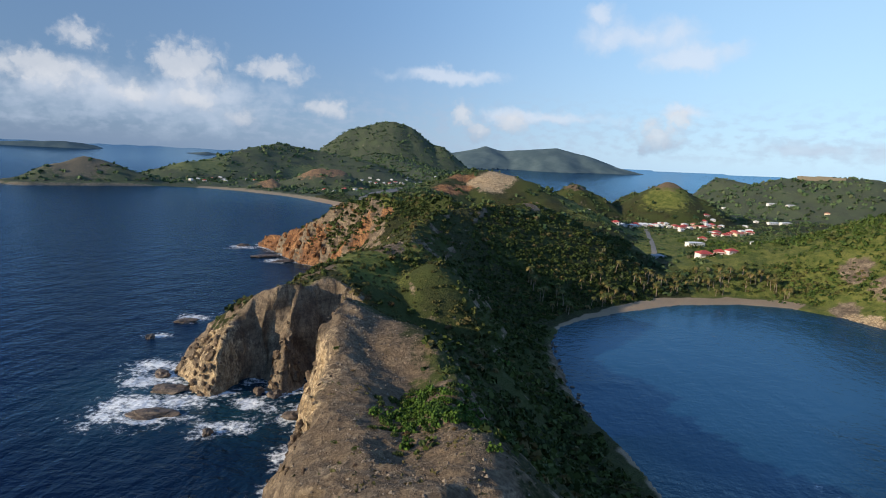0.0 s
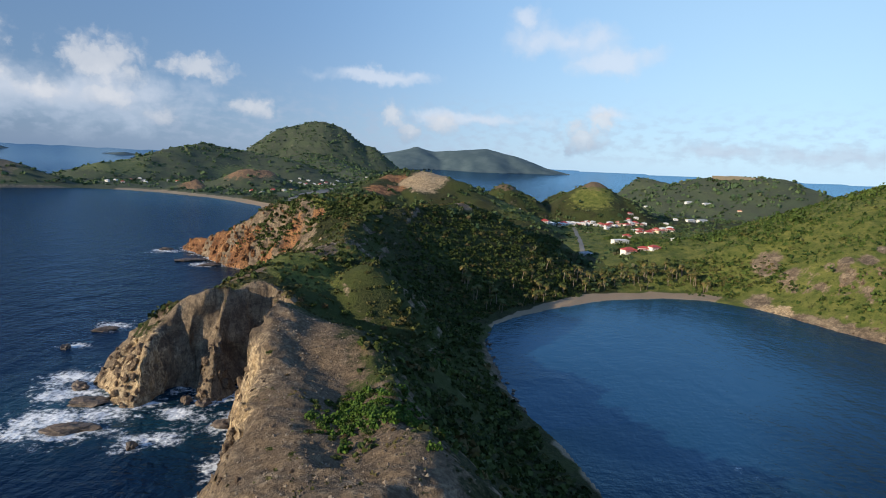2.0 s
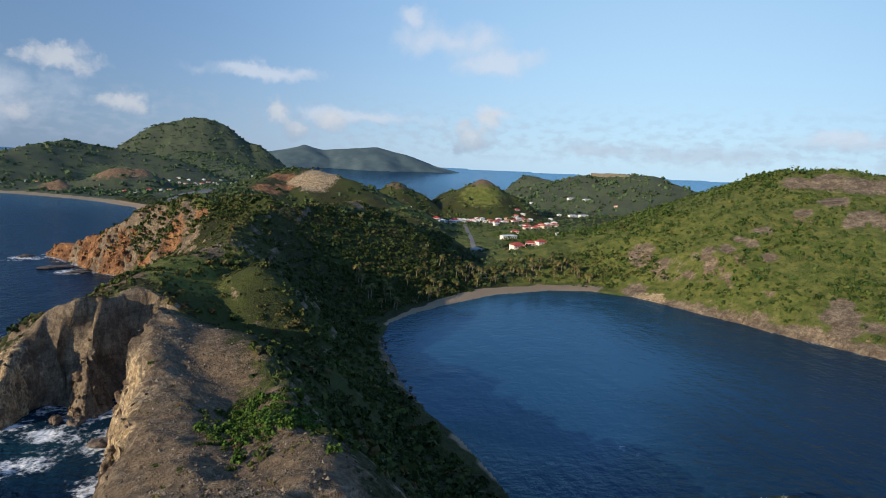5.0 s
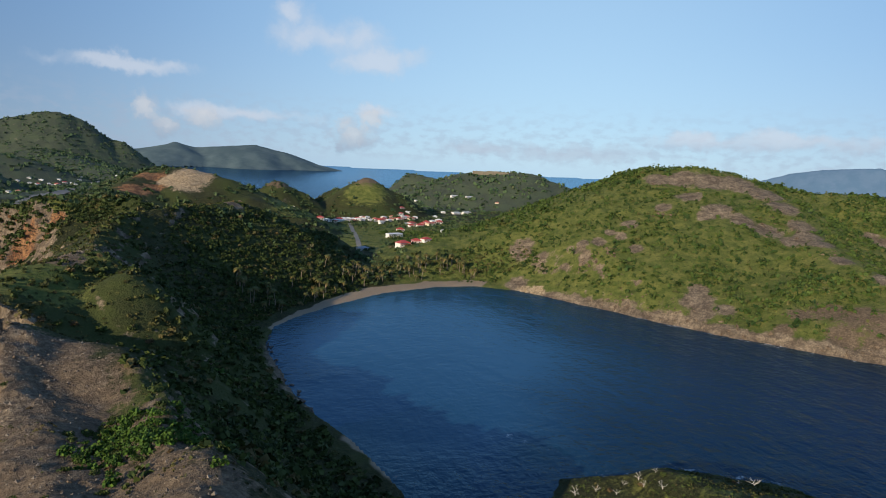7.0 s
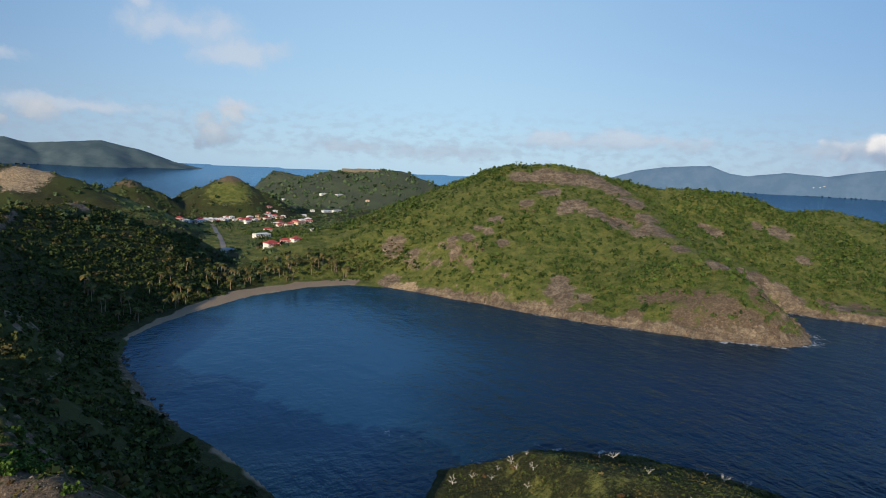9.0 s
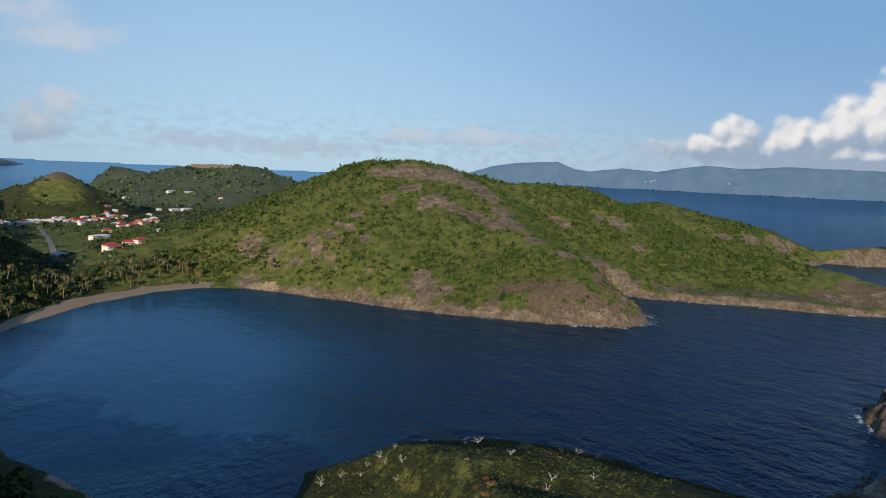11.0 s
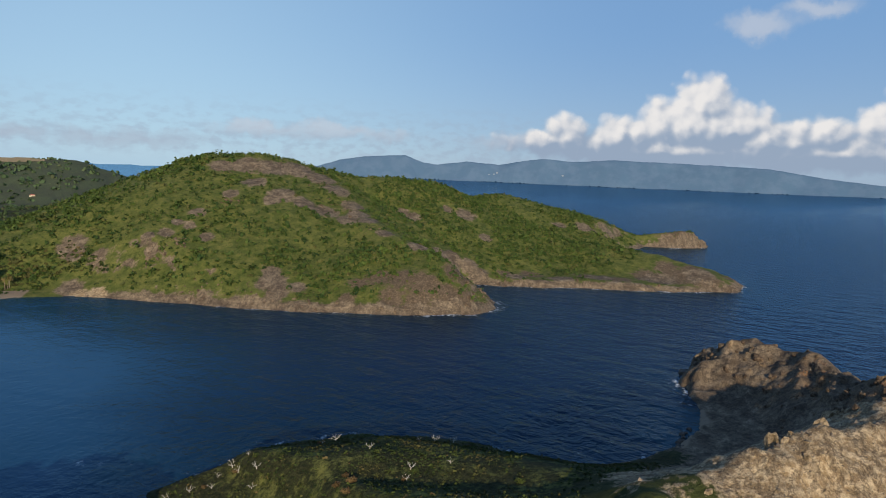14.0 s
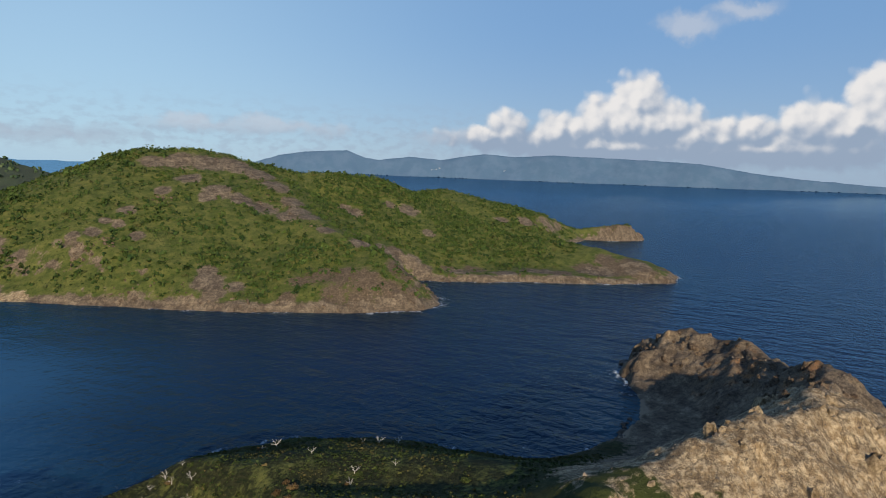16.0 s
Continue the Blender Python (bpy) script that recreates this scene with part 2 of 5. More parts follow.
# crest lines: slope of the flanks, roundness, then the points
MAIN_CRESTS = [
    (0.56, 8, [(-6, 70, 40), (-6, 82, 40), (-9, 112, 35), (-12, 160, 31), (-25, 178, 31), (-47, 195, 32), (-74, 204, 37)]),
    (0.50, 8, [(-19, 82, 38), (-35, 120, 29), (-51, 162, 27), (-66, 189, 34)]),
    (0.55, 5, [(-77, 209, 37), (-90, 215, 38), (-103, 205, 37), (-110, 199, 32), (-118, 204, 26)]),
    (0.60, 10, [(-82, 225, 34), (-85, 248, 38), (-84, 278, 40), (-65, 313, 45), (-61, 380, 54), (-49, 407, 57), (-27, 439, 57), (-10, 480, 55), (15, 510, 42), (54, 537, 27)]),
    (0.95, 7, [(-71, 434, 59), (-102, 444, 59), (-134, 444, 56), (-156, 450, 51), (-167, 456, 37), (-185, 464, 31), (-207, 485, 23), (-230, 505, 13), (-250, 520, 5)]),
    (0.85, 8, [(-50, 270, 39), (-37, 308, 42), (-41, 348, 49), (-49, 407, 57)]),
    (0.45, 12, [(-100, 450, 57), (-154, 621, 44), (-133, 728, 49), (-108, 873, 73), (-67, 817, 71), (-33, 799, 63), (-3, 760, 45), (52, 718, 25)]),
    (0.78, 8, [(16, 1000, 38), (42, 999, 56), (76, 997, 41)]),
    (0.66, 9, [(131, 1069, 39), (187, 1033, 66), (231, 1015, 42)]),
    (0.40, 15, [(383, 1450, 46), (484, 1419, 76), (551, 1373, 84), (613, 1314, 84), (671, 1228, 57)]),
    (0.65, 12, [(401, 1908, 24), (474, 1891, 68), (550, 1818, 54), (620, 1700, 30)]),
    (0.36, 15, [(-926, 1485, 42), (-866, 1578, 51), (-860, 1694, 82), (-816, 1826, 103), (-721, 1866, 88), (-573, 1864, 67), (-476, 1839, 34)]),
    (0.60, 6, [(-599, 1375, 18), (-540, 1399, 47), (-491, 1417, 46), (-465, 1426, 28)]),
    (0.90, 4, [(-601, 1209, 14), (-570, 1224, 27), (-555, 1231, 10)]),
    (0.80, 12, [(-1081, 2798, 80), (-936, 2850, 192), (-800, 2900, 236), (-735, 2909, 241), (-669, 2924, 222), (-627, 2934, 150), (-512, 2905, 137), (-396, 2873, 49)]),
    (0.55, 12, [(-1003, 1047, 4), (-977, 1111, 38), (-952, 1159, 53), (-900, 1175, 40), (-840, 1182, 21), (-805, 1206, 6)]),
    (0.42, 10, [(171, 533, 30), (223, 556, 38), (306, 550, 55), (334, 533, 71), (358, 505, 96), (390, 480, 98), (408, 465, 95), (433, 471, 89), (479, 439, 79), (513, 414, 80), (542, 392, 76), (575, 362, 62)]),
    (0.36, 12, [(693, 436, 59), (725, 402, 61), (758, 335, 48), (782, 273, 32), (805, 235, 25), (859, 205, 23), (905, 195, 20)]),
    (0.42, 8, [(422, 467, 88), (402, 389, 62), (361, 300, 41), (356, 256, 32), (347, 217, 20)]),
    (0.38, 8, [(519, 389, 68), (559, 309, 41), (573, 234, 26), (568, 154, 21), (561, 117, 15)]),
    (0.22, 8, [(128, 483, 13), (165, 514, 24), (230, 510, 40)]),
    (0.25, 40, [(-400, 1080, 6), (-330, 1500, 12), (-250, 1900, 20), (-500, 2300, 40), (-700, 2600, 90)]),
]
ISLET_CRESTS = [
    (0.45, 6, [(82, 118, 15), (90, 113, 17), (106, 100, 19), (114, 80, 20), (118, 62, 21), (118, 46, 23), (114, 34, 27)]),
    (0.30, 6, [(75, 90, 20), (85, 77, 22), (95, 49, 25), (98, 33, 29)]),
    (0.75, 4, [(90, 20, 36), (102, 27, 34), (112, 16, 37), (128, 4, 39), (140, -4, 40), (152, -8, 43), (165, -18, 34)]),
    (0.85, 4, [(165, -18, 34), (185, -14, 26), (206, 0, 33), (214, -12, 28)]),
    (1.30, 2, [(206, 0, 33), (201, 12, 23), (190, 23, 16)]),
    (0.90, 4, [(290, 54, 13), (281, 36, 23), (270, 16, 24), (236, 0, 27), (230, -13, 27), (224, -28, 25)]),
    (0.30, 5, [(200, 30, 6), (240, 36, 5)]),
]


def lattice(ix, iy, seed):
    n = (ix.astype(np.int64) * 374761393 + iy.astype(np.int64) * 668265263 + seed * 974711) & 0x7FFFFFFF
    n = ((n ^ (n >> 13)) * 1274126177) & 0x7FFFFFFF
    return ((n ^ (n >> 16)) & 0xFFFF) / 32767.5 - 1.0


def grain(x, y, size, seed):
    """Smooth noise from -1 to 1 with features of about that size."""
    u, v = x / size, y / size
    iu, iv = np.floor(u), np.floor(v)
    fu, fv = u - iu, v - iv
    fu, fv = fu * fu * fu * (fu * (fu * 6 - 15) + 10), fv * fv * fv * (fv * (fv * 6 - 15) + 10)
    a, b = lattice(iu, iv, seed), lattice(iu + 1, iv, seed)
    c, d = lattice(iu, iv + 1, seed), lattice(iu + 1, iv + 1, seed)
    return (a + (b - a) * fu) * (1 - fv) + (c + (d - c) * fu) * fv


def layers(x, y, size, count, seed, keep=0.5):
    total, power, height = 0.0, 0.0, 1.0
    for k in range(count):
        cx, sx = math.cos(0.6 * k), math.sin(0.6 * k)
        total = total + height * grain(x * cx - y * sx, x * sx + y * cx, size / 2 ** k, seed + 7 * k)
        power += height
        height *= keep
    return total / power


def ridges(x, y, size, count, seed):
    total, power, height = 0.0, 0.0, 1.0
    for k in range(count):
        total = total + height * (1 - 2 * np.abs(grain(x, y, size / 2 ** k, seed + 7 * k)))
        power += height
        height *= 0.5
    return total / power


def along(x, y, ax, ay, bx, by):
    ex, ey = bx - ax, by - ay
    s = np.clip(((x - ax) * ex + (y - ay) * ey) / (ex * ex + ey * ey), 0, 1)
    return s, np.hypot(x - ax - s * ex, y - ay - s * ey)


def shore(x, y, coast, jag=0.0):
    """Distance inside the coast (outside: minus), the steepness there, and the height that the shore's slopes allow."""
    best, steep, inside = np.full(x.shape, 1e9), np.zeros(x.shape), np.zeros(x.shape, bool)
    cap = np.full(x.shape, 1e9)
    for (ax, ay, ag), (bx, by, bg) in zip(coast, coast[1:] + coast[:1]):
        s, d = along(x, y, ax, ay, bx, by)
        g = ag + (bg - ag) * s
        near = d < best
        best[near] = d[near]
        steep[near] = g[near]
        edge = d + np.clip(g, 0, 1) * jag
        cap = np.minimum(cap, g * edge + np.clip(edge - 20, 0, None) * np.clip(0.95 - g, 0.2, 0.6))
        if ay != by:
            inside ^= ((ay > y) != (by > y)) & (x < (bx - ax) * (y - ay) / (by - ay) + ax)
    return np.where(inside, best, -best), steep, cap


def bell(x, y, spots):
    """Soft spots (x, y, radius) on the plan."""
    total = np.zeros(x.shape)
    for px, py, r in spots:
        total = np.maximum(total, np.exp(-((x - px) ** 2 + (y - py) ** 2) / (r * r)))
    return total


# stony ground of the knoll, and the broken rock of the islet's ridge
STONY = [(-40, 130, 34), (-30, 100, 30), (-55, 165, 28), (-62, 190, 22), (-20, 92, 24), (-100, 208, 18), (330, 215, 30), (410, 440, 40), (-8, 484, 12)]
CRAGGED = [(120, 6, 24), (145, -8, 24), (165, -22, 24), (200, -8, 26), (235, -8, 24), (262, 12, 24), (280, 36, 24), (100, 18, 12), (-178, 458, 22), (-215, 487, 22), (-245, 515, 16), (-150, 432, 12)]


def land(x, y, coast, crests, base=5.0):
    """Height of the ground, distance to the coast and steepness of the shore."""
    x, y = np.asarray(x, float), np.asarray(y, float)
    jag = 2.6 * layers(x, y, 14, 3, 51, 0.6) + 3.2 * ridges(x, y, 22, 2, 61) + 1.4 * ridges(x, y, 9, 2, 67) - 1.6
    inside, steep, cap = shore(x, y, coast, jag)
    cap = np.where(inside > 0, cap, -0.5 + np.clip(steep, 0, 1) * (jag + inside)) + 0.3
    wx = x + 5 * layers(x, y, 35, 2, 11)
    wy = y + 5 * layers(x, y, 35, 2, 23)
    hill = np.full(x.shape, base) + 1.5 * layers(x, y, 60, 2, 5)
    for slope, w, points in crests:
        one = np.full(x.shape, -1e3)
        for (ax, ay, az), (bx, by, bz) in zip(points, points[1:]):
            s, d = along(wx, wy, ax, ay, bx, by)
            one = np.maximum(one, az + (bz - az) * s - slope * (np.sqrt(d * d + w * w) - w))
        h = np.clip(0.5 + 0.5 * (one - hill) / 5.0, 0, 1)
        hill = hill + (one - hill) * h + 5.0 * h * (1 - h) * 0.6
    hill = hill + np.clip(inside / 60, 0, 1) * (1.6 * layers(x, y, 45, 3, 31) + 1.0 * ridges(x, y, 28, 2, 41))
    h = np.clip(0.5 + 0.5 * (cap - hill) / 3.0, 0, 1)
    top = cap + (hill - cap) * h - 3.0 * h * (1 - h)
    craggy = np.clip(1 - h, 0, 1) * np.clip(steep - 0.4, 0, 1)
    top = top + craggy * (3.0 * ridges(x, y, 12, 4, 71) + 1.3 * layers(x, y, 4, 3, 81))
    stony = bell(x, y, STONY) * np.clip(inside / 6, 0, 1)
    top = top + stony * (1.3 * ridges(x + 0.6 * y, y, 13, 4, 83) + 0.55 * layers(x, y, 3.2, 3, 87, 0.7))
    cragged = bell(x, y, CRAGGED) * np.clip(inside / 4, 0, 1)
    top = top + cragged * (3.6 * ridges(x, y, 19, 2, 101) + 1.7 * ridges(x * 0.7 + y * 0.7, y * 0.5 - x * 0.5, 8, 3, 103) + 0.35 * layers(x, y, 2.5, 2, 107))
    return np.where(inside < -1, np.maximum(-6.0, np.minimum(top, inside * 0.4)), top), inside, steep


def main_land(x, y):
    return land(x, y, MAIN_COAST, MAIN_CRESTS)


def islet_land(x, y):
    return land(x, y, ISLET_COAST, ISLET_CRESTS, 3.0)


# ---- materials ----
def material(name):
    m = bpy.data.materials.new(name)
    m.use_nodes = True
    tree = m.node_tree
    return m, tree.nodes, tree.links, tree.nodes["Principled BSDF"]


class Nodes:
    """A short hand for building a material's nodes."""

    def __init__(self, name, rough=0.8):
        self.m, self.n, self.l, self.p = material(name)
        self.p.inputs["Roughness"].default_value = rough
        self.coords = self.n.new("ShaderNodeTexCoord").outputs["Object"]

    def put(self, socket, value):
        if isinstance(value, (int, float)):
            socket.default_value = value
        elif isinstance(value, tuple):
            socket.default_value = (*value, 1)[:len(socket.default_value)]
        else:
            self.l.new(value, socket)

    def noise(self, size, detail=4.0, rough=0.6, coords=None, stretch=None):
        n = self.n.new("ShaderNodeTexNoise")
        n.inputs["Scale"].default_value = 1.0 / size
        n.inputs["Detail"].default_value = detail
        n.inputs["Roughness"].default_value = rough
        src = coords or self.coords
        if stretch:
            mp = self.n.new("ShaderNodeMapping")
            mp.inputs["Scale"].default_value = stretch
            self.l.new(src, mp.inputs[0])
            src = mp.outputs[0]
        self.l.new(src, n.inputs["Vector"])
        return n.outputs["Fac"]

    def cells(self, size, feature="F1", out="Distance"):
        n = self.n.new("ShaderNodeTexVoronoi")
        n.feature = feature
        n.inputs["Scale"].default_value = 1.0 / size
        self.l.new(self.coords, n.inputs["Vector"])
        return n.outputs[out]

    def math(self, op, a, b=0.0, c=0.0):
        n = self.n.new("ShaderNodeMath")
        n.operation = op
        for i, v in enumerate((a, b, c)):
            self.put(n.inputs[i], v)
        return n.outputs[0]

    def ramp(self, value, lo, hi, a=0.0, b=1.0):
        n = self.n.new("ShaderNodeMapRange")
        n.interpolation_type = "SMOOTHSTEP"
        for i, v in enumerate((value, lo, hi, a, b)):
            self.put(n.inputs[i], v)
        return n.outputs[0]

    def mix(self, fac, a, b):
        n = self.n.new("ShaderNodeMix")
        n.data_type = "RGBA"
        self.put(n.inputs["Factor"], fac)
        self.put(n.inputs[6], a)
        self.put(n.inputs[7], b)
        return n.outputs[2]

    def attr(self, name):
        n = self.n.new("ShaderNodeAttribute")
        n.attribute_name = name
        s = self.n.new("ShaderNodeSeparateColor")
        self.l.new(n.outputs["Color"], s.inputs[0])
        return s.outputs

    def bump(self, height, strength, distance):
        n = self.n.new("ShaderNodeBump")
        n.inputs["Strength"].default_value = strength
        n.inputs["Distance"].default_value = distance
        self.l.new(height, n.inputs["Height"])
        self.l.new(n.outputs[0], self.p.inputs["Normal"])

    def colour(self, value):
        self.put(self.p.inputs["Base Color"], value)
        return self

    def island(self):
        return self.n.new("ShaderNodeNewGeometry").outputs["Random Per Island"]

    def object_random(self):
        return self.n.new("ShaderNodeObjectInfo").outputs["Random"]


def ground_material(name, distance):
    k = Nodes(name, 0.92)
    big, mid, fine = k.noise(40, 4), k.noise(7, 5, 0.65), k.noise(1.3, 5, 0.7)
    tiny = k.noise(0.35, 3, 0.7)
    rock, grass, sand = k.attr("cover_a")[:3]
    red, dry, pale = k.attr("cover_b")[:3]
    jag = k.math("ADD", k.math("MULTIPLY", k.math("SUBTRACT", mid, 0.5), 1.1), k.math("MULTIPLY", k.math("SUBTRACT", fine, 0.5), 0.7))

    def edge(mask, width=0.12):
        return k.ramp(k.math("ADD", mask, jag), 0.5 - width, 0.5 + width)

    soil = k.mix(k.ramp(fine, 0.35, 0.65), (0.018, 0.024, 0.009), (0.055, 0.055, 0.022))
    soil = k.mix(k.ramp(big, 0.4, 0.62), soil, k.mix(fine, (0.03, 0.045, 0.012), (0.07, 0.08, 0.025)))
    turf = k.mix(k.ramp(mid, 0.35, 0.7), (0.074, 0.100, 0.022), (0.165, 0.168, 0.046))
    turf = k.mix(k.ramp(tiny, 0.55, 0.75), turf, (0.19, 0.175, 0.065))
    turf = k.mix(k.ramp(k.noise(2.1, 5, 0.75), 0.36, 0.48, 0.7, 0.0), turf, (0.034, 0.052, 0.012))
    base = k.mix(edge(grass), soil, turf)
    straw = k.mix(k.ramp(fine, 0.35, 0.7), (0.105, 0.078, 0.052), (0.215, 0.162, 0.105))
    base = k.mix(edge(dry), base, straw)
    crack = k.ramp(k.math("ABSOLUTE", k.math("SUBTRACT", k.noise(3.4, 6, 0.7, stretch=(1.0, 1.0, 0.45)), 0.5)), 0.0, 0.05)
    stone = k.mix(k.ramp(mid, 0.3, 0.7), (0.165, 0.124, 0.084), (0.43, 0.34, 0.228))
    stone = k.mix(k.ramp(tiny, 0.3, 0.7), k.mix(0.5, stone, (0.045, 0.036, 0.030)), stone)
    strata = k.ramp(k.noise(4.2, 7, 0.78, stretch=(0.35, 0.35, 2.2)), 0.42, 0.52, 0.40, 0.0)
    stone = k.mix(strata, stone, (0.060, 0.047, 0.036))
    lichen = k.mix(k.ramp(fine, 0.4, 0.6), (0.33, 0.235, 0.13), (0.60, 0.475, 0.30))
    lichen = k.mix(k.math("MULTIPLY", strata, 0.8), lichen, (0.14, 0.10, 0.062))
    stone = k.mix(edge(pale), stone, lichen)
    stone = k.mix(crack, k.mix(0.6, stone, (0.05, 0.04, 0.035)), stone)
    base = k.mix(edge(rock), base, stone)
    streak = k.ramp(k.noise(5.0, 6, 0.72, stretch=(1.0, 0.6, 0.22)), 0.55, 0.72)
    bare = k.math("MULTIPLY", k.math("MAXIMUM", edge(rock), edge(dry)), 0.42)
    base = k.mix(k.math("MULTIPLY", streak, bare), base, (0.36, 0.29, 0.205))
    dim = k.ramp(k.noise(3.0, 7, 0.8, stretch=(1.0, 1.0, 0.3)), 0.40, 0.56, 1.0, 0.0)
    base = k.mix(k.math("MULTIPLY", dim, bare), base, (0.045, 0.035, 0.028))
    rust = k.mix(k.ramp(mid, 0.35, 0.65), (0.16, 0.070, 0.035), (0.36, 0.19, 0.085))
    base = k.mix(edge(red), base, k.mix(k.ramp(fine, 0.45, 0.62), rust, (0.085, 0.055, 0.036)))
    base = k.mix(k.ramp(sand, 0.3, 0.7), base, k.mix(fine, (0.24, 0.18, 0.12), (0.38, 0.30, 0.21)))
    # distance is the share of blue-green haze mixed into the base colour
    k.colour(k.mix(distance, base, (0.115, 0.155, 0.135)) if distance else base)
    k.p.inputs["Specular IOR Level"].default_value = 0.15
    relief = k.math("ADD", k.math("MULTIPLY", mid, 0.9), k.math("ADD", k.math("MULTIPLY", fine, 0.6), k.math("MULTIPLY", tiny, 0.2)))
    k.bump(relief, 1.0, 1.3)
    return k.m


GROUND = ground_material("ground_cover", 0.0)
# same cover with aerial haze painted into its colour, for the far land
HAZED_GROUND = ground_material("hazed_ground_cover", 0.28)


GRASSY = [(-82, 268, 26), (-72, 300, 20), (-84, 225, 14), (-100, 215, 9), (-118, 440, 30), (-100, 452, 25), (160, 560, 45), (120, 640, 60), (60, 760, 50),
          (180, 1000, 40), (-900, 1500, 90), (-640, 1660, 90), (150, 480, 18)]
DRY = [(187, 1033, 26), (42, 999, 20), (-950, 1140, 75), (-75, 290, 10), (-95, 250, 10), (-40, 130, 34), (-30, 100, 30), (-52, 165, 26), (-60, 190, 20), (-20, 92, 24), (-100, 208, 14),
       (295, 267, 9), (309, 260, 12), (315, 247, 13), (318, 231, 15), (321, 216, 14), (328, 203, 14), (297, 241, 11), (279, 262, 8), (304, 225, 13), (346, 222, 16),
       (447, 239, 10), (466, 227, 12), (469, 203, 12), (497, 189, 14), (499, 165, 15), (526, 149, 17), (538, 127, 19), (539, 104, 20), (549, 140, 14), (549, 116, 18), (585, 105, 22),
       (860, 200, 40), (-950, 1160, 60), (830, 230, 20)]
SUMMIT_SLAB = [(344, 473, 12), (362, 464, 15), (377, 446, 17), (399, 435, 17), (407, 416, 16), (400, 389, 14), (391, 361, 12), (374, 328, 10), (360, 299, 8), (347, 398, 12),
               (353, 379, 11), (362, 364, 12), (334, 396, 8), (366, 344, 10), (344, 431, 11), (315, 424, 7), (380, 345, 11)]
SLABS = [(233, 399, 5), (248, 406, 6), (238, 411, 5), (265, 403, 5), (265, 384, 6), (261, 412, 5), (280, 415, 7), (262, 311, 11), (257, 301, 8), (270, 321, 7), (213, 431, 7),
         (210, 460, 11), (208, 450, 8), (271, 297, 6), (458, 347, 9), (457, 359, 7), (359, 266, 10), (414, 285, 8), (423, 279, 10), (512, 323, 11), (504, 341, 7), (488, 286, 7),
         (430, 267, 8), (426, 254, 9), (720, 284, 12), (768, 272, 12), (700, 308, 9)]
ROCKY = SUMMIT_SLAB + SLABS + [(447, 232, 9), (469, 201, 12), (497, 180, 13), (526, 140, 14), (545, 110, 14), (575, 103, 13), (190, 420, 9), (-8, 484, 10), (-12, 463, 7), (-75, 300, 7), (-60, 318, 7)]
RED = [(-112, 806, 20), (-119, 742, 20), (-103, 768, 13), (-237, 510, 20), (-206, 480, 14), (-178, 453, 12), (-153, 434, 11), (-130, 423, 10), (-112, 420, 8), (-540, 1392, 42), (-495, 1412, 32), (-572, 1222, 30), (-320, 1330, 22)]
PALE = [(-66, 800, 28), (-70, 775, 24), (-84, 786, 24), (-58, 792, 20), (197, 400, 7), (190, 411, 6), (-66, 150, 16), (-72, 172, 12), (-108, 196, 14), (-124, 202, 16)]


def cover(x, y, h, inside, steep, slope, islet):
    rock = np.clip((slope - 0.75) * 1.8, 0, 1)
    rock = np.maximum(rock, np.clip(1.1 - np.abs(inside) / (5 + 6 * np.clip(steep, 0, 2)), 0, 1) * np.clip(steep * 2 - 0.3, 0, 1))
    beach = np.where(y > 310, np.clip(2 + (x - 4) / 4.0, 3, 18), 4.0) + 3 * layers(x, y, 9, 2, 77)
    beach = np.where(y > 900, 26.0, beach)
    sandy = np.clip((0.16 - steep) / 0.05, 0, 1) * np.clip((beach - inside) / 4, 0, 1) * np.clip((4.0 - h) / 1.5, 0, 1)
    if islet:
        grass = np.clip(bell(x, y, [(95, 100, 45), (110, 75, 45), (115, 115, 40), (90, 60, 34), (145, 80, 30)]) * 1.6, 0, 1)
        pale = np.clip(bell(x, y, [(120, 5, 34), (145, -8, 26), (100, 22, 18), (165, -20, 22), (206, 2, 8)]) * 1.5, 0, 1)
        rock *= np.clip((x - 150) / 20, 0, 1) + np.clip((40 - y) / 10, 0, 1) * (x <= 150) + 0.4 * (x < 80)
        rock = np.maximum(rock, np.clip((x - 92) / 30, 0, 1) * np.clip((46 - y) / 14, 0, 1))
        rock = np.maximum(rock, np.clip((x - 190) / 20, 0, 1))
        red = 0.45 * bell(x, y, [(260, 10, 30), (235, -8, 18)])
        dry = 0.45 * bell(x, y, [(85, 80, 8), (100, 60, 7)])
        return rock, 0.40 * grass * (1 - rock), sandy, red, dry, pale
    rock = np.maximum(rock, np.maximum(1.15 * bell(x, y, ROCKY), bell(x, y, PALE)))
    grass = np.maximum(bell(x, y, GRASSY), 0.75 * (x > 100) * (y < 900) + 0.3 * (y > 1200))
    dry = bell(x, y, DRY) * np.where((x > 200) & (y < 760), 0.88, 1.0)
    near = (y < 215) & (x < 10)
    rock = np.where(near, np.maximum(rock, 0.42 * dry), rock)
    grass = np.where(near, 0.15, grass)
    return rock, grass, sandy, bell(x, y, RED), dry, bell(x, y, PALE)


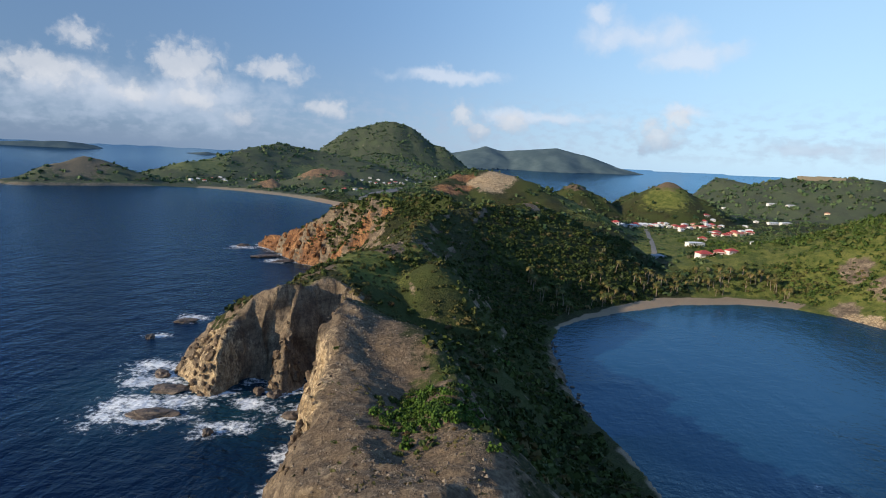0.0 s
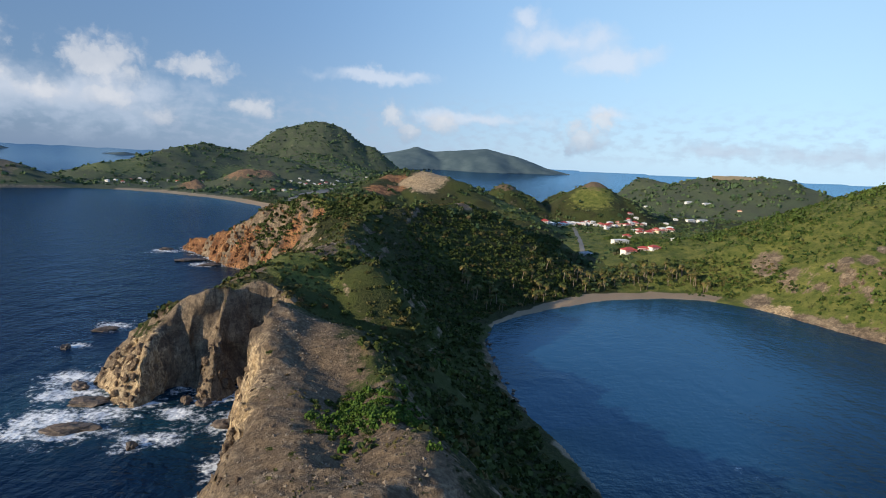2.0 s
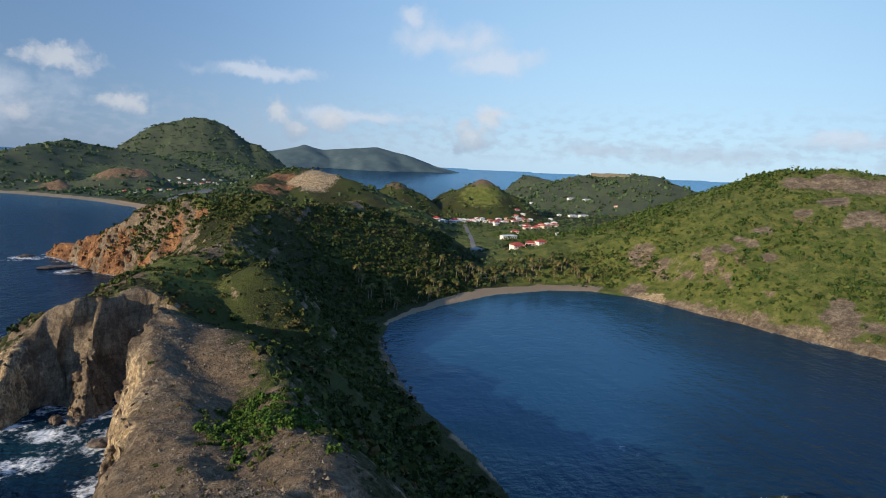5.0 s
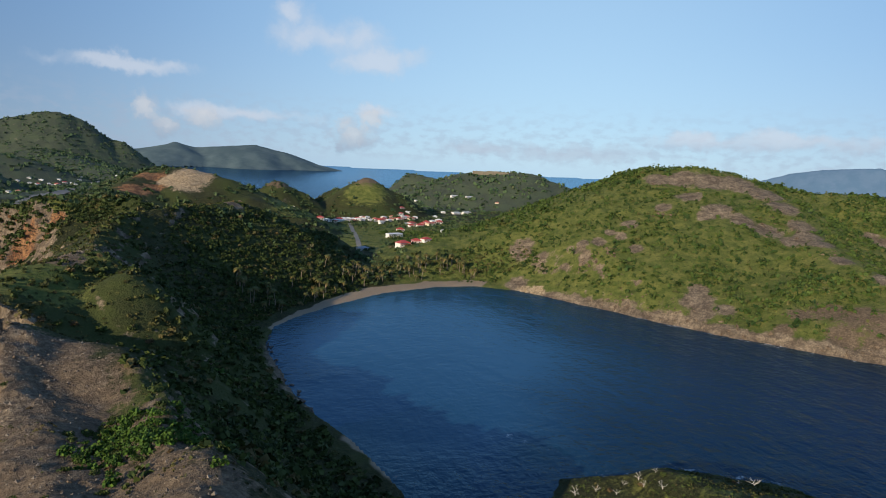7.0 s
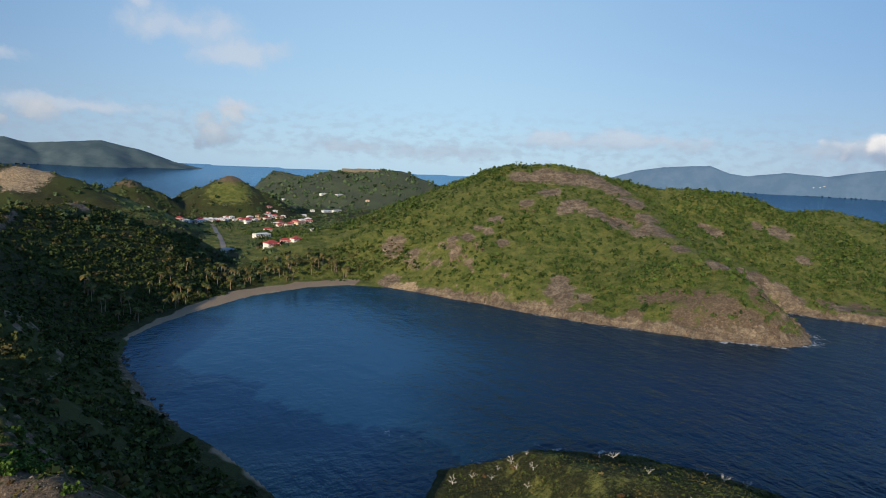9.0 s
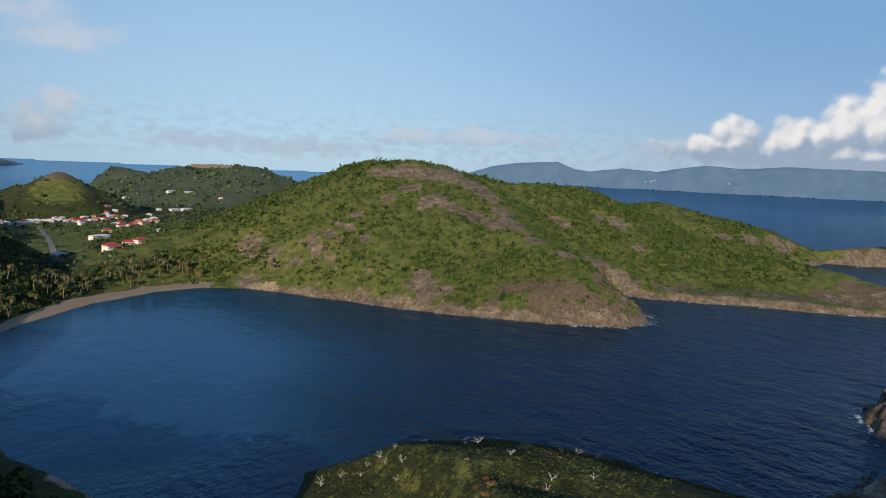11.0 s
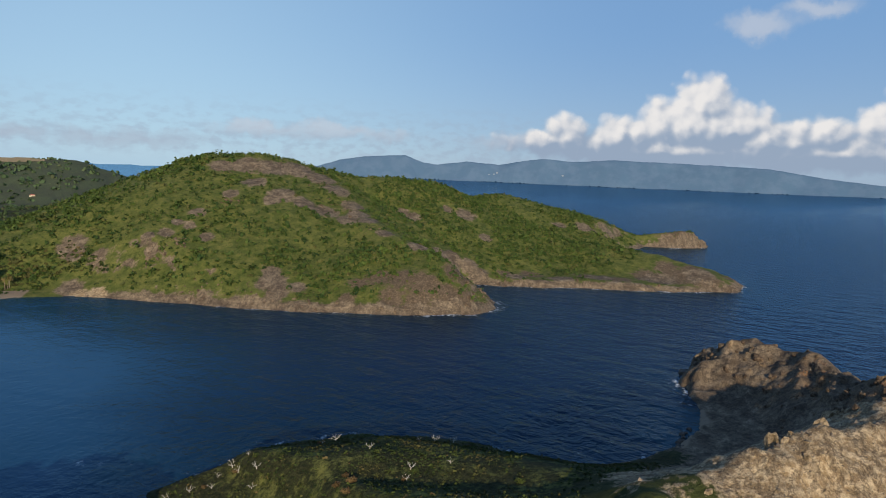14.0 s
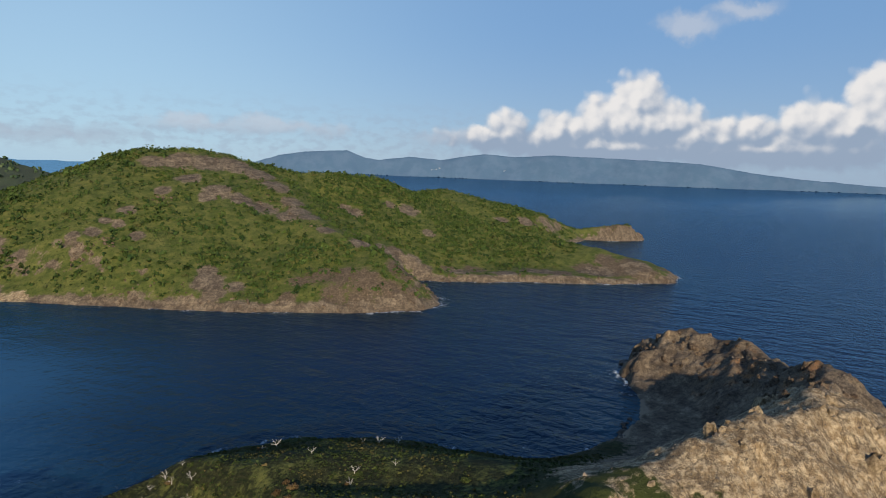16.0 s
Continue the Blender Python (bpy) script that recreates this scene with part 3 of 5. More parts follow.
def land_mesh(name, label, height, box, step, islet=False, leave=None, mat=GROUND):
    x0, x1, y0, y1 = box
    xs, ys = np.arange(x0, x1 + step * 0.5, step), np.arange(y0, y1 + step * 0.5, step)
    x, y = np.meshgrid(xs, ys)
    h, inside, steep = height(x, y)
    gy, gx = np.gradient(h, step)
    slope = np.hypot(gx, gy)
    # soft sideways shift of the steep parts, so that cliffs overhang and buckle
    shift = np.clip(slope - 0.9, 0, 1.5) * np.clip(h / 6, 0, 1)
    sx = x + shift * (1.8 * layers(x + 0.3 * h, y - 0.3 * h, 7, 2, 91) + 1.6 * ridges(x, y + 0.2 * h, 11, 2, 93))
    sy = y + shift * (1.8 * layers(x - 0.3 * h, y + 0.3 * h, 7, 2, 97) + 1.6 * ridges(x + 0.2 * h, y, 11, 2, 99))
    keep = h > -2.0
    if leave is not None:
        keep &= ~leave(x, y)
    quad = keep[:-1, :-1] | keep[1:, :-1] | keep[:-1, 1:] | keep[1:, 1:]
    if leave is not None:
        quad &= ~(leave(x, y)[:-1, :-1] & leave(x, y)[1:, 1:])
    idx = np.arange(x.size).reshape(x.shape)
    faces = np.stack([idx[:-1, :-1], idx[:-1, 1:], idx[1:, 1:], idx[1:, :-1]], -1)[quad]
    used, inverse = np.unique(faces, return_inverse=True)
    verts = np.stack([sx, sy, h], -1).reshape(-1, 3)[used]
    me = bpy.data.meshes.new(name)
    me.from_pydata(verts, [], inverse.reshape(-1, 4))
    rock, grass, sandy, red, dry, pale = cover(x, y, h, inside, steep, slope, islet)
    for key, bands in (("cover_a", (rock, grass, sandy)), ("cover_b", (red, dry, pale))):
        data = np.ones((len(used), 4), np.float32)
        for i, band in enumerate(bands):
            data[:, i] = np.broadcast_to(band, x.shape).reshape(-1)[used]
        me.color_attributes.new(key, "FLOAT_COLOR", "POINT").data.foreach_set("color", data.reshape(-1))
    me.polygons.foreach_set("use_smooth", np.ones(len(me.polygons), bool))
    me.materials.append(mat)
    return tagged(new(name, me), label, "ground", kind="structure")


land_mesh("ground_knoll", "bare stony brown knoll with crumbling sea cliffs", main_land, (-152, 72, 40, 262), 0.75)
land_mesh("ground_headland", "scrubby headland ridge with grass and red sea cliffs", main_land, (-285, 72, 40, 560), 1.5,
          leave=lambda x, y: (x > -149) & (y < 259))
land_mesh("ground_hill", "green scrub-covered hill with bare rock slabs above the bay", main_land, (70, 960, 60, 760), 2.3)
land_mesh("ground_valley", "green valley floor with meadows behind the bay beach", main_land, (-420, 960, 556, 1150), 4.0,
          leave=lambda x, y: (x > 74) & (y < 754))
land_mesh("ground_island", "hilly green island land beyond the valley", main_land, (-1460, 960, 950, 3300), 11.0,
          leave=lambda x, y: (x > -410) & (y < 1144), mat=HAZED_GROUND)
land_mesh("ground_islet", "grassy islet with pale eroded rock ridge", islet_land, (36, 330, -70, 165), 0.85, islet=True)


# ---- the sea: one sheet to the horizon ----
def sea_level(x, y):
    return 61.0 * np.clip((np.hypot(x, y) - 2500) / 2450, 0, 1.05) ** 2


def axis(fine0, fine1, step, out):
    inner = list(np.arange(fine0, fine1, step))
    up, down, d = [fine1], [fine0], step
    while up[-1] < out:
        d = min(d * 1.18, 120)
        up.append(up[-1] + d)
    d = step
    while down[-1] > -out:
        d = min(d * 1.18, 120)
        down.append(down[-1] - d)
    return np.array(sorted(set(inner + up + down)))


def sea_material():
    k = Nodes("sea_water", 0.12)
    foam, bay, shoal = k.attr("shore")[:3]
    swell = k.noise(11, 4, 0.6, stretch=(1.0, 0.5, 1.0))
    chop = k.noise(3.2, 4, 0.6, stretch=(0.7, 1.0, 1.0))
    wide = k.noise(220, 3, 0.55)
    deep = k.mix(k.ramp(wide, 0.35, 0.65), (0.0008, 0.0045, 0.022), (0.0012, 0.0062, 0.030))
    still = k.mix(k.ramp(wide, 0.35, 0.65), (0.008, 0.046, 0.105), (0.011, 0.058, 0.128))
    water = k.mix(bay, deep, still)
    water = k.mix(k.math("MULTIPLY", shoal, 0.8), water, (0.012, 0.050, 0.070))
    lace = k.math("ADD", k.noise(2.2, 6, 0.72), k.math("MULTIPLY", k.math("SUBTRACT", k.noise(11, 3), 0.5), 0.8))
    froth = k.ramp(k.math("ADD", lace, k.math("MULTIPLY", foam, 0.42)), 0.79, 1.04)
    caps = k.math("MULTIPLY", k.ramp(k.noise(9, 6, 0.7, stretch=(1.0, 0.5, 1)), 0.735, 0.80), k.math("SUBTRACT", 1.0, bay))
    white = k.math("MAXIMUM", k.math("MULTIPLY", froth, k.ramp(foam, 0.02, 0.2)), k.math("MULTIPLY", caps, 0.6))
    k.colour(k.mix(white, water, (0.72, 0.76, 0.78)))
    k.p.inputs["Roughness"].default_value = 1.0
    k.p.inputs["Specular IOR Level"].default_value = 0.0
    calm = k.math("SUBTRACT", 1.0, k.math("MULTIPLY", bay, 0.82))
    # far waves average out to a flatter sheet
    away = k.n.new("ShaderNodeVectorMath")
    away.operation = "LENGTH"
    k.l.new(k.coords, away.inputs[0])
    calm = k.math("MULTIPLY", calm, k.ramp(away.outputs["Value"], 500, 3600, 1.0, 0.12))
    k.bump(k.math("MULTIPLY", calm, k.math("ADD", k.math("MULTIPLY", swell, 1.0), k.math("MULTIPLY", chop, 0.35))), 1.0, 2.6)
    film = k.n.new("ShaderNodeBsdfGlossy")
    film.inputs["Roughness"].default_value = 0.12
    film.inputs["Color"].default_value = (0.50, 0.77, 1.0, 1)
    ripple = k.p.inputs["Normal"].links[0].from_socket
    k.l.new(ripple, film.inputs["Normal"])
    fresnel = k.n.new("ShaderNodeFresnel")
    fresnel.inputs["IOR"].default_value = 1.33
    k.l.new(ripple, fresnel.inputs["Normal"])
    gloss = k.math("MULTIPLY", k.math("MINIMUM", k.math("MULTIPLY", fresnel.outputs[0], 0.76), 0.62), k.math("SUBTRACT", 1.0, white))
    both = k.n.new("ShaderNodeMixShader")
    k.l.new(gloss, both.inputs[0])
    k.l.new(k.p.outputs[0], both.inputs[1])
    k.l.new(film.outputs[0], both.inputs[2])
    out = [n for n in k.n if n.bl_idname == "ShaderNodeOutputMaterial"][0]
    k.l.new(both.outputs[0], out.inputs[0])
    return k.m


def build_sea():
    xs, ys = axis(-330, 640, 3.0, 4950), axis(-80, 540, 3.0, 4950)
    x, y = np.meshgrid(xs, ys)
    z = sea_level(x, y)
    keep = np.hypot(x, y) < 5050
    idx = np.arange(x.size).reshape(x.shape)
    quad = keep[:-1, :-1] & keep[1:, :-1] & keep[:-1, 1:] & keep[1:, 1:]
    faces = np.stack([idx[:-1, :-1], idx[:-1, 1:], idx[1:, 1:], idx[1:, :-1]], -1)[quad]
    used, inverse = np.unique(faces, return_inverse=True)
    x, y, z = x.reshape(-1)[used], y.reshape(-1)[used], z.reshape(-1)[used]
    d1, s1, _ = shore(x, y, MAIN_COAST)
    d2, s2, _ = shore(x, y, ISLET_COAST)
    d = np.minimum(np.abs(d1), np.abs(d2))
    steep = np.where(np.abs(d1) < np.abs(d2), s1, s2)
    # the bay lies between beach, hill, headland and islet
    bay = np.clip(bell(x, y, [(85, 290, 95), (115, 350, 85), (55, 215, 60), (150, 370, 50)]) * 1.4, 0, 1)
    bay = np.maximum(bay, np.clip(bell(x, y, [(-480, 1060, 130), (-600, 1120, 90)]), 0, 1) * 0.9)
    open_sea = np.clip(1 - 1.3 * bay, 0.0, 1)
    foam = np.exp(-np.clip(d - 1, 0, None) / 7) * open_sea * np.clip(steep, 0.3, 1)
    foam = np.maximum(foam, 1.2 * bell(x, y, [(-128, 176, 22), (-120, 182, 18), (-90, 172, 8), (-85, 190, 9), (-66, 158, 7), (-64, 140, 7), (-125, 178, 16), (-132, 168, 10), (-142, 200, 16), (-150, 215, 12), (-100, 168, 9), (-96, 190, 9), (-172, 282, 12), (-170, 250, 7), (-160, 300, 8), (-262, 505, 16), (-205, 455, 16), (-78, 183, 7)]))
    foam = np.maximum(foam, 0.75 * bell(x, y, [(250, 52, 6), (82, 180, 3), (85, 175, 3), (88, 168, 3), (-312, 499, 5)]))
    foam = np.maximum(foam, 0.9 * np.exp(-np.clip(d, 0, None) / 3.0) * ((x > 430) & (x < 620) & (y < 250) | (x > 340) & (x < 372) & (y < 212)))
    foam = np.maximum(foam, 0.35 * np.exp(-np.clip(d, 0, None) / 2.0))
    shoal = np.clip(np.exp(-d / 26) * (0.35 + 0.65 * (steep < 0.2)) + 0.8 * bell(x, y, [(-130, 188, 32), (-95, 180, 18), (85, 166, 9)]), 0, 1)
    me = bpy.data.meshes.new("water")
    me.from_pydata(np.stack([x, y, z], -1), [], inverse.reshape(-1, 4))
    data = np.ones((len(used), 4), np.float32)
    data[:, 0], data[:, 1], data[:, 2] = foam, bay, shoal
    me.color_attributes.new("shore", "FLOAT_COLOR", "POINT").data.foreach_set("color", data.reshape(-1))
    me.polygons.foreach_set("use_smooth", np.ones(len(me.polygons), bool))
    me.materials.append(sea_material())
    return tagged(new("water", me), "deep blue sea with swell and a calm sheltered bay", "sea", kind="structure")


build_sea()


# ---- distant islands ----
def far_land(name, label, crest, slope, colours, wide, glow=0.0):
    """A ridge on the horizon, from its crest line."""
    xs = [p[0] for p in crest]
    ys = [p[1] for p in crest]
    step = wide / 26
    x, y = np.meshgrid(np.arange(min(xs) - wide, max(xs) + wide, step), np.arange(min(ys) - wide, max(ys) + wide, step))
    sx, sy = x + 60 * layers(x, y, 300, 2, 3), y + 60 * layers(x, y, 300, 2, 4)
    floor = sea_level(x, y)
    h, d = np.full(x.shape, -1e3), np.full(x.shape, 1e9)
    for (ax, ay, az), (bx, by, bz) in zip(crest, crest[1:]):
        s, e = along(sx, sy, ax, ay, bx, by)
        h = np.maximum(h, az + (bz - az) * s - slope * (np.sqrt(e * e + 900) - 30))
        d = np.minimum(d, e)
    h = h + 14 * np.clip(d / 150, 0, 1) * ridges(x, y, 260, 3, 15) + 3 * layers(x, y, 60, 2, 9)
    keep = (h > floor - 6) & (np.hypot(x, y) < 4940)
    idx = np.arange(x.size).reshape(x.shape)
    quad = keep[:-1, :-1] & keep[1:, :-1] & keep[:-1, 1:] & keep[1:, 1:]
    faces = np.stack([idx[:-1, :-1], idx[:-1, 1:], idx[1:, 1:], idx[1:, :-1]], -1)[quad]
    used, inverse = np.unique(faces, return_inverse=True)
    me = bpy.data.meshes.new(name)
    me.from_pydata(np.stack([x, y, h], -1).reshape(-1, 3)[used], [], inverse.reshape(-1, 4))
    k = Nodes(name + "_cover", 0.95)
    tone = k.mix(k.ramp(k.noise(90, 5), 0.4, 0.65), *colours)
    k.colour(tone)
    # emission of the same tone brightens the ridge in place of hazy air
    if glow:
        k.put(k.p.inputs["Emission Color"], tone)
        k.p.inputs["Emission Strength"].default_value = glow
    k.p.inputs["Specular IOR Level"].default_value = 0.05
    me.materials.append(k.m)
    me.polygons.foreach_set("use_smooth", np.ones(len(me.polygons), bool))
    return tagged(new(name, me), label, "distant island", kind="structure")


# island green with blue sea haze painted into the base colour
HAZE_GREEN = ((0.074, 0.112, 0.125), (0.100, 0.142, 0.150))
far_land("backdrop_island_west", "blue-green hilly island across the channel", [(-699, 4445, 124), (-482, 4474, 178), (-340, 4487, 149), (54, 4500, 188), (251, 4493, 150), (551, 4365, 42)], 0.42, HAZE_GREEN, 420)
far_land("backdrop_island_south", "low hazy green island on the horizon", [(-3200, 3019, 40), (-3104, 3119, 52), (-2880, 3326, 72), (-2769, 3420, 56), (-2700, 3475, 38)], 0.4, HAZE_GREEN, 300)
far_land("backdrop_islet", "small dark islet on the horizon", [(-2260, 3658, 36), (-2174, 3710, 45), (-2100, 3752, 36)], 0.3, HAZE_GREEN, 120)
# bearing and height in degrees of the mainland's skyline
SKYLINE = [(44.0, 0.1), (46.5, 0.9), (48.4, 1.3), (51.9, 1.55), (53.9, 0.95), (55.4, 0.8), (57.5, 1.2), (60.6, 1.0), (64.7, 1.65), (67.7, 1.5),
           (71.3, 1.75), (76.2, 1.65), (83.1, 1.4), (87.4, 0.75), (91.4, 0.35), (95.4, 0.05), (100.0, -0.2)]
# aerial haze is put into the mainland's blue colours and its glow
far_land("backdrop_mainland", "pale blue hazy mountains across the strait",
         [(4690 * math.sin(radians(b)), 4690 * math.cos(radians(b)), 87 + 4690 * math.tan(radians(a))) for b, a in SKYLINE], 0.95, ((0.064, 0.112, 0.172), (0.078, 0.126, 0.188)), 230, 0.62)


# ---- foliage ----
def leaf_material(name, dark, light, warm):
    k = Nodes(name, 0.75)
    tint = k.attr("tint")
    leaf = k.mix(tint[0], dark, light)
    leaf = k.mix(k.math("MULTIPLY", tint[1], 0.9), leaf, warm)
    leaf = k.mix(k.math("MULTIPLY", k.island(), 0.35), leaf, k.mix(0.5, leaf, dark))
    k.colour(leaf)
    k.p.inputs["Specular IOR Level"].default_value = 0.2
    return k.m


LEAF = leaf_material("scrub_leaves", (0.018, 0.034, 0.009), (0.080, 0.104, 0.022), (0.15, 0.105, 0.042))
LEAF_HILL = leaf_material("hillside_leaves", (0.024, 0.052, 0.011), (0.090, 0.132, 0.027), (0.14, 0.13, 0.045))
# the next two leaf colours are lifted and blued to carry distance haze
LEAF_VALLEY_HAZE = leaf_material("hazed_valley_leaves", (0.030, 0.060, 0.024), (0.090, 0.125, 0.048), (0.12, 0.11, 0.06))
LEAF_WOODS_HAZE = leaf_material("hazed_woodland_leaves", (0.040, 0.076, 0.036), (0.095, 0.145, 0.060), (0.12, 0.13, 0.07))
LEAF_FRESH = leaf_material("fresh_leaves", (0.016, 0.046, 0.007), (0.080, 0.145, 0.017), (0.17, 0.14, 0.045))


def leaf_cloud(rng, spots, radius, count, size, flat=0.75):
    """Leaf quads about many bush centres: corners (n*count*4, 3) and two tints per corner."""
    n = len(spots)
    out = rng.normal(size=(n, count, 3))
    out[..., 2] = np.abs(out[..., 2]) * 0.9 + 0.08
    out /= np.linalg.norm(out, axis=2, keepdims=True)
    lump = 0.72 + 0.45 * rng.random((n, count, 1)) ** 1.5
    lean = 1 + 0.35 * rng.normal(size=(n, 1, 3))
    centre = spots[:, None, :] + out * lump * radius[:, None, None] * lean * np.array([1, 1, flat])
    face = out + 0.75 * rng.normal(size=out.shape)
    face /= np.linalg.norm(face, axis=2, keepdims=True)
    side = np.cross(face, rng.normal(size=out.shape))
    side /= np.linalg.norm(side, axis=2, keepdims=True)
    up = np.cross(face, side)
    s = (radius[:, None] * size * (0.6 + 0.8 * rng.random((n, count))))[..., None]
    corners = np.stack([centre - side * s - up * s * 0.6, centre + side * s * 0.7 - up * s, centre + side * s + up * s * 0.7, centre - side * s * 0.6 + up * s], 2)
    own = np.clip(rng.normal(0.45, 0.25, (n, 1)) + rng.normal(0, 0.12, (n, count)), 0, 1)
    dryness = (rng.random((n, 1)) < 0.10) * rng.uniform(0.3, 1, (n, 1)) * np.ones((n, count))
    return corners.reshape(-1, 3), np.repeat(own.reshape(-1), 4), np.repeat(dryness.reshape(-1), 4)


def leaf_mesh(name, corners, own, dryness, mat):
    me = bpy.data.meshes.new(name)
    me.from_pydata(corners, [], np.arange(len(corners)).reshape(-1, 4))
    data = np.ones((len(corners), 4), np.float32)
    data[:, 0], data[:, 1] = own, dryness
    me.color_attributes.new("tint", "FLOAT_COLOR", "POINT").data.foreach_set("color", data.reshape(-1))
    me.materials.append(mat)
    return me


def scatter(name, label, seed, box, number, height, chance, radius, count, size, mat, category="scrub", dry=None, flat=0.75):
    rng = np.random.default_rng(seed)
    x, y = rng.uniform(box[0], box[1], number), rng.uniform(box[2], box[3], number)
    h, inside, steep = height(x, y)
    e = 1.5
    slope = np.hypot(height(x + e, y)[0] - h, height(x, y + e)[0] - h) / e
    keep = (rng.random(number) < chance(x, y, h, inside, slope)) & (h > 1.0)
    x, y, h = x[keep], y[keep], h[keep]
    r = rng.uniform(radius[0], radius[1], len(x)) * (0.7 + 0.6 * rng.random(len(x)) ** 2)
    spots = np.stack([x, y, h - 0.1 * r], -1)
    corners, own, dryness = leaf_cloud(rng, spots, r, count, size, flat)
    if dry is not None:
        dryness = np.maximum(dryness, np.repeat(dry(x, y) * rng.uniform(0.3, 1, len(x)), count * 4))
    return tagged(new(name, leaf_mesh(name, corners, own, dryness, mat)), label, category, kind="stuff")


def not_rock(x, y, slope, most=1.0):
    return np.clip((most - slope) / 0.3, 0, 1) * np.clip(1 - 1.7 * bell(x, y, ROCKY), 0, 1) * np.clip(1 - 1.3 * bell(x, y, RED + PALE), 0, 1)


def patchy(x, y, size, seed, lo, hi):
    return np.clip((layers(x, y, size, 3, seed) - lo) / (hi - lo), 0, 1)


def hill_cover(x, y, h, inside, slope):
    dense = patchy(x, y, 46, 301, -0.30, 0.12) * (0.42 + 0.9 * bell(x, y, [(331, 333, 45), (331, 285, 35), (301, 283, 22), (291, 374, 28), (501, 394, 60), (529, 358, 60), (489, 268, 40), (550, 239, 55), (360, 500, 35), (600, 330, 90), (720, 330, 90)]))
    return np.clip(0.24 + dense, 0, 1) * np.clip((inside - 6) / 10, 0, 1) * not_rock(x, y, slope) * np.clip(1 - 0.8 * bell(x, y, DRY), 0, 1) * (1 - bell(x, y, [(160, 500, 26), (130, 560, 40)]))


def shade_cover(x, y, h, inside, slope):
    bare = bell(x, y, [(-8, 95, 26), (-30, 120, 24), (-45, 150, 22), (-52, 175, 20), (-60, 195, 16), (-20, 85, 30)])
    east = np.clip((x + 40 + np.clip((y - 240) / 8, 0, 14)) / 26, 0, 1)
    west = 0.55 * patchy(x, y, 24, 311, -0.15, 0.3) * (y > 215)
    lawn = 0.85 * bell(x, y, [(-82, 268, 18), (-72, 300, 12), (-118, 440, 24), (-88, 222, 10), (-104, 212, 10)])
    return np.clip(east * (0.35 + 0.65 * patchy(x, y, 24, 313, -0.5, 0.2)) + west, 0, 1) * np.clip((inside - 3) / 4, 0, 1) * not_rock(x, y, slope, 1.6) * np.clip(1 - 1.4 * bare, 0, 1) * (1 - lawn)


def valley_cover(x, y, h, inside, slope):
    open_land = bell(x, y, [(120, 546, 26), (141, 490, 20), (150, 700, 50), (120, 770, 50), (110, 620, 35), (180, 985, 40)])
    return np.clip(0.2 + patchy(x, y, 60, 321, -0.4, 0.2), 0, 1) * (1 - open_land) * np.clip((inside - 20) / 10, 0, 1) * not_rock(x, y, slope) * ((x < 74) | (y > 752) | (x < 140))


def far_cover(x, y, h, inside, slope):
    lawn = bell(x, y, [(-900, 1500, 90), (-640, 1660, 70), (-340, 1300, 70), (-330, 1100, 60)])
    return np.clip(0.25 + patchy(x, y, 160, 331, -0.35, 0.2), 0, 1) * (1 - lawn) * np.clip((inside - 22) / 20, 0, 1) * not_rock(x, y, slope, 1.2) * (1 - bell(x, y, DRY)) * ((x < -410) | (y > 1146))


def near_dry(x, y):
    return bell(x, y, [(-70, 234, 12), (-60, 241, 10), (-36, 240, 12), (-75, 258, 8)])


scatter("hillside_scrub", "dense green scrub trees covering the hillside", 1, (150, 950, 170, 755), 52000, main_land, hill_cover, (1.0, 2.2), 15, 0.36, LEAF_HILL, flat=1.3)
scatter("hillside_bushes", "low olive bushes dotted over the grassy hillside", 2, (150, 950, 170, 755), 26000, main_land,
        lambda x, y, h, i, s: 0.32 * np.clip((i - 5) / 8, 0, 1) * not_rock(x, y, s), (0.5, 1.2), 7, 0.5, LEAF_HILL)
scatter("headland_scrub", "dark green scrub on the headland's shaded flank", 3, (-150, 70, 60, 556), 24000, main_land, shade_cover, (0.9, 1.9), 24, 0.36, LEAF, dry=near_dry)
scatter("valley_trees", "round green trees filling the valley floor", 4, (-400, 740, 430, 1150), 11000, main_land, valley_cover, (1.8, 3.6), 16, 0.4, LEAF_VALLEY_HAZE, "trees")
scatter("far_woods", "woods on the distant hills of the island", 5, (-1400, 940, 950, 3200), 24000, main_land, far_cover, (3, 6), 8, 0.5, LEAF_WOODS_HAZE, "woods")
scatter("beach_thicket", "olive and dry brown thicket behind the beach", 66, (-10, 215, 340, 490), 5200, main_land,
        lambda x, y, h, i, s: 0.85 * np.clip((i - np.clip(4 + (x - 4) / 5, 4, 20)) / 5, 0, 1) * np.clip((60 - i) / 20, 0, 1) * (y > 330), (0.8, 1.7), 14, 0.42, LEAF, dry=lambda x, y: 0.55 * patchy(x, y, 12, 361, -0.1, 0.2))
scatter("red_hill_scrub", "green scrub above the red sea cliff", 6, (-200, -60, 410, 500), 5000, main_land,
        lambda x, y, h, i, s: (0.18 + bell(x, y, [(-150, 460, 17), (-142, 448, 14), (-156, 450, 10), (-128, 440, 10), (-96, 425, 14)])) * np.clip((i - 6) / 6, 0, 1), (0.9, 1.9), 20, 0.38, LEAF)


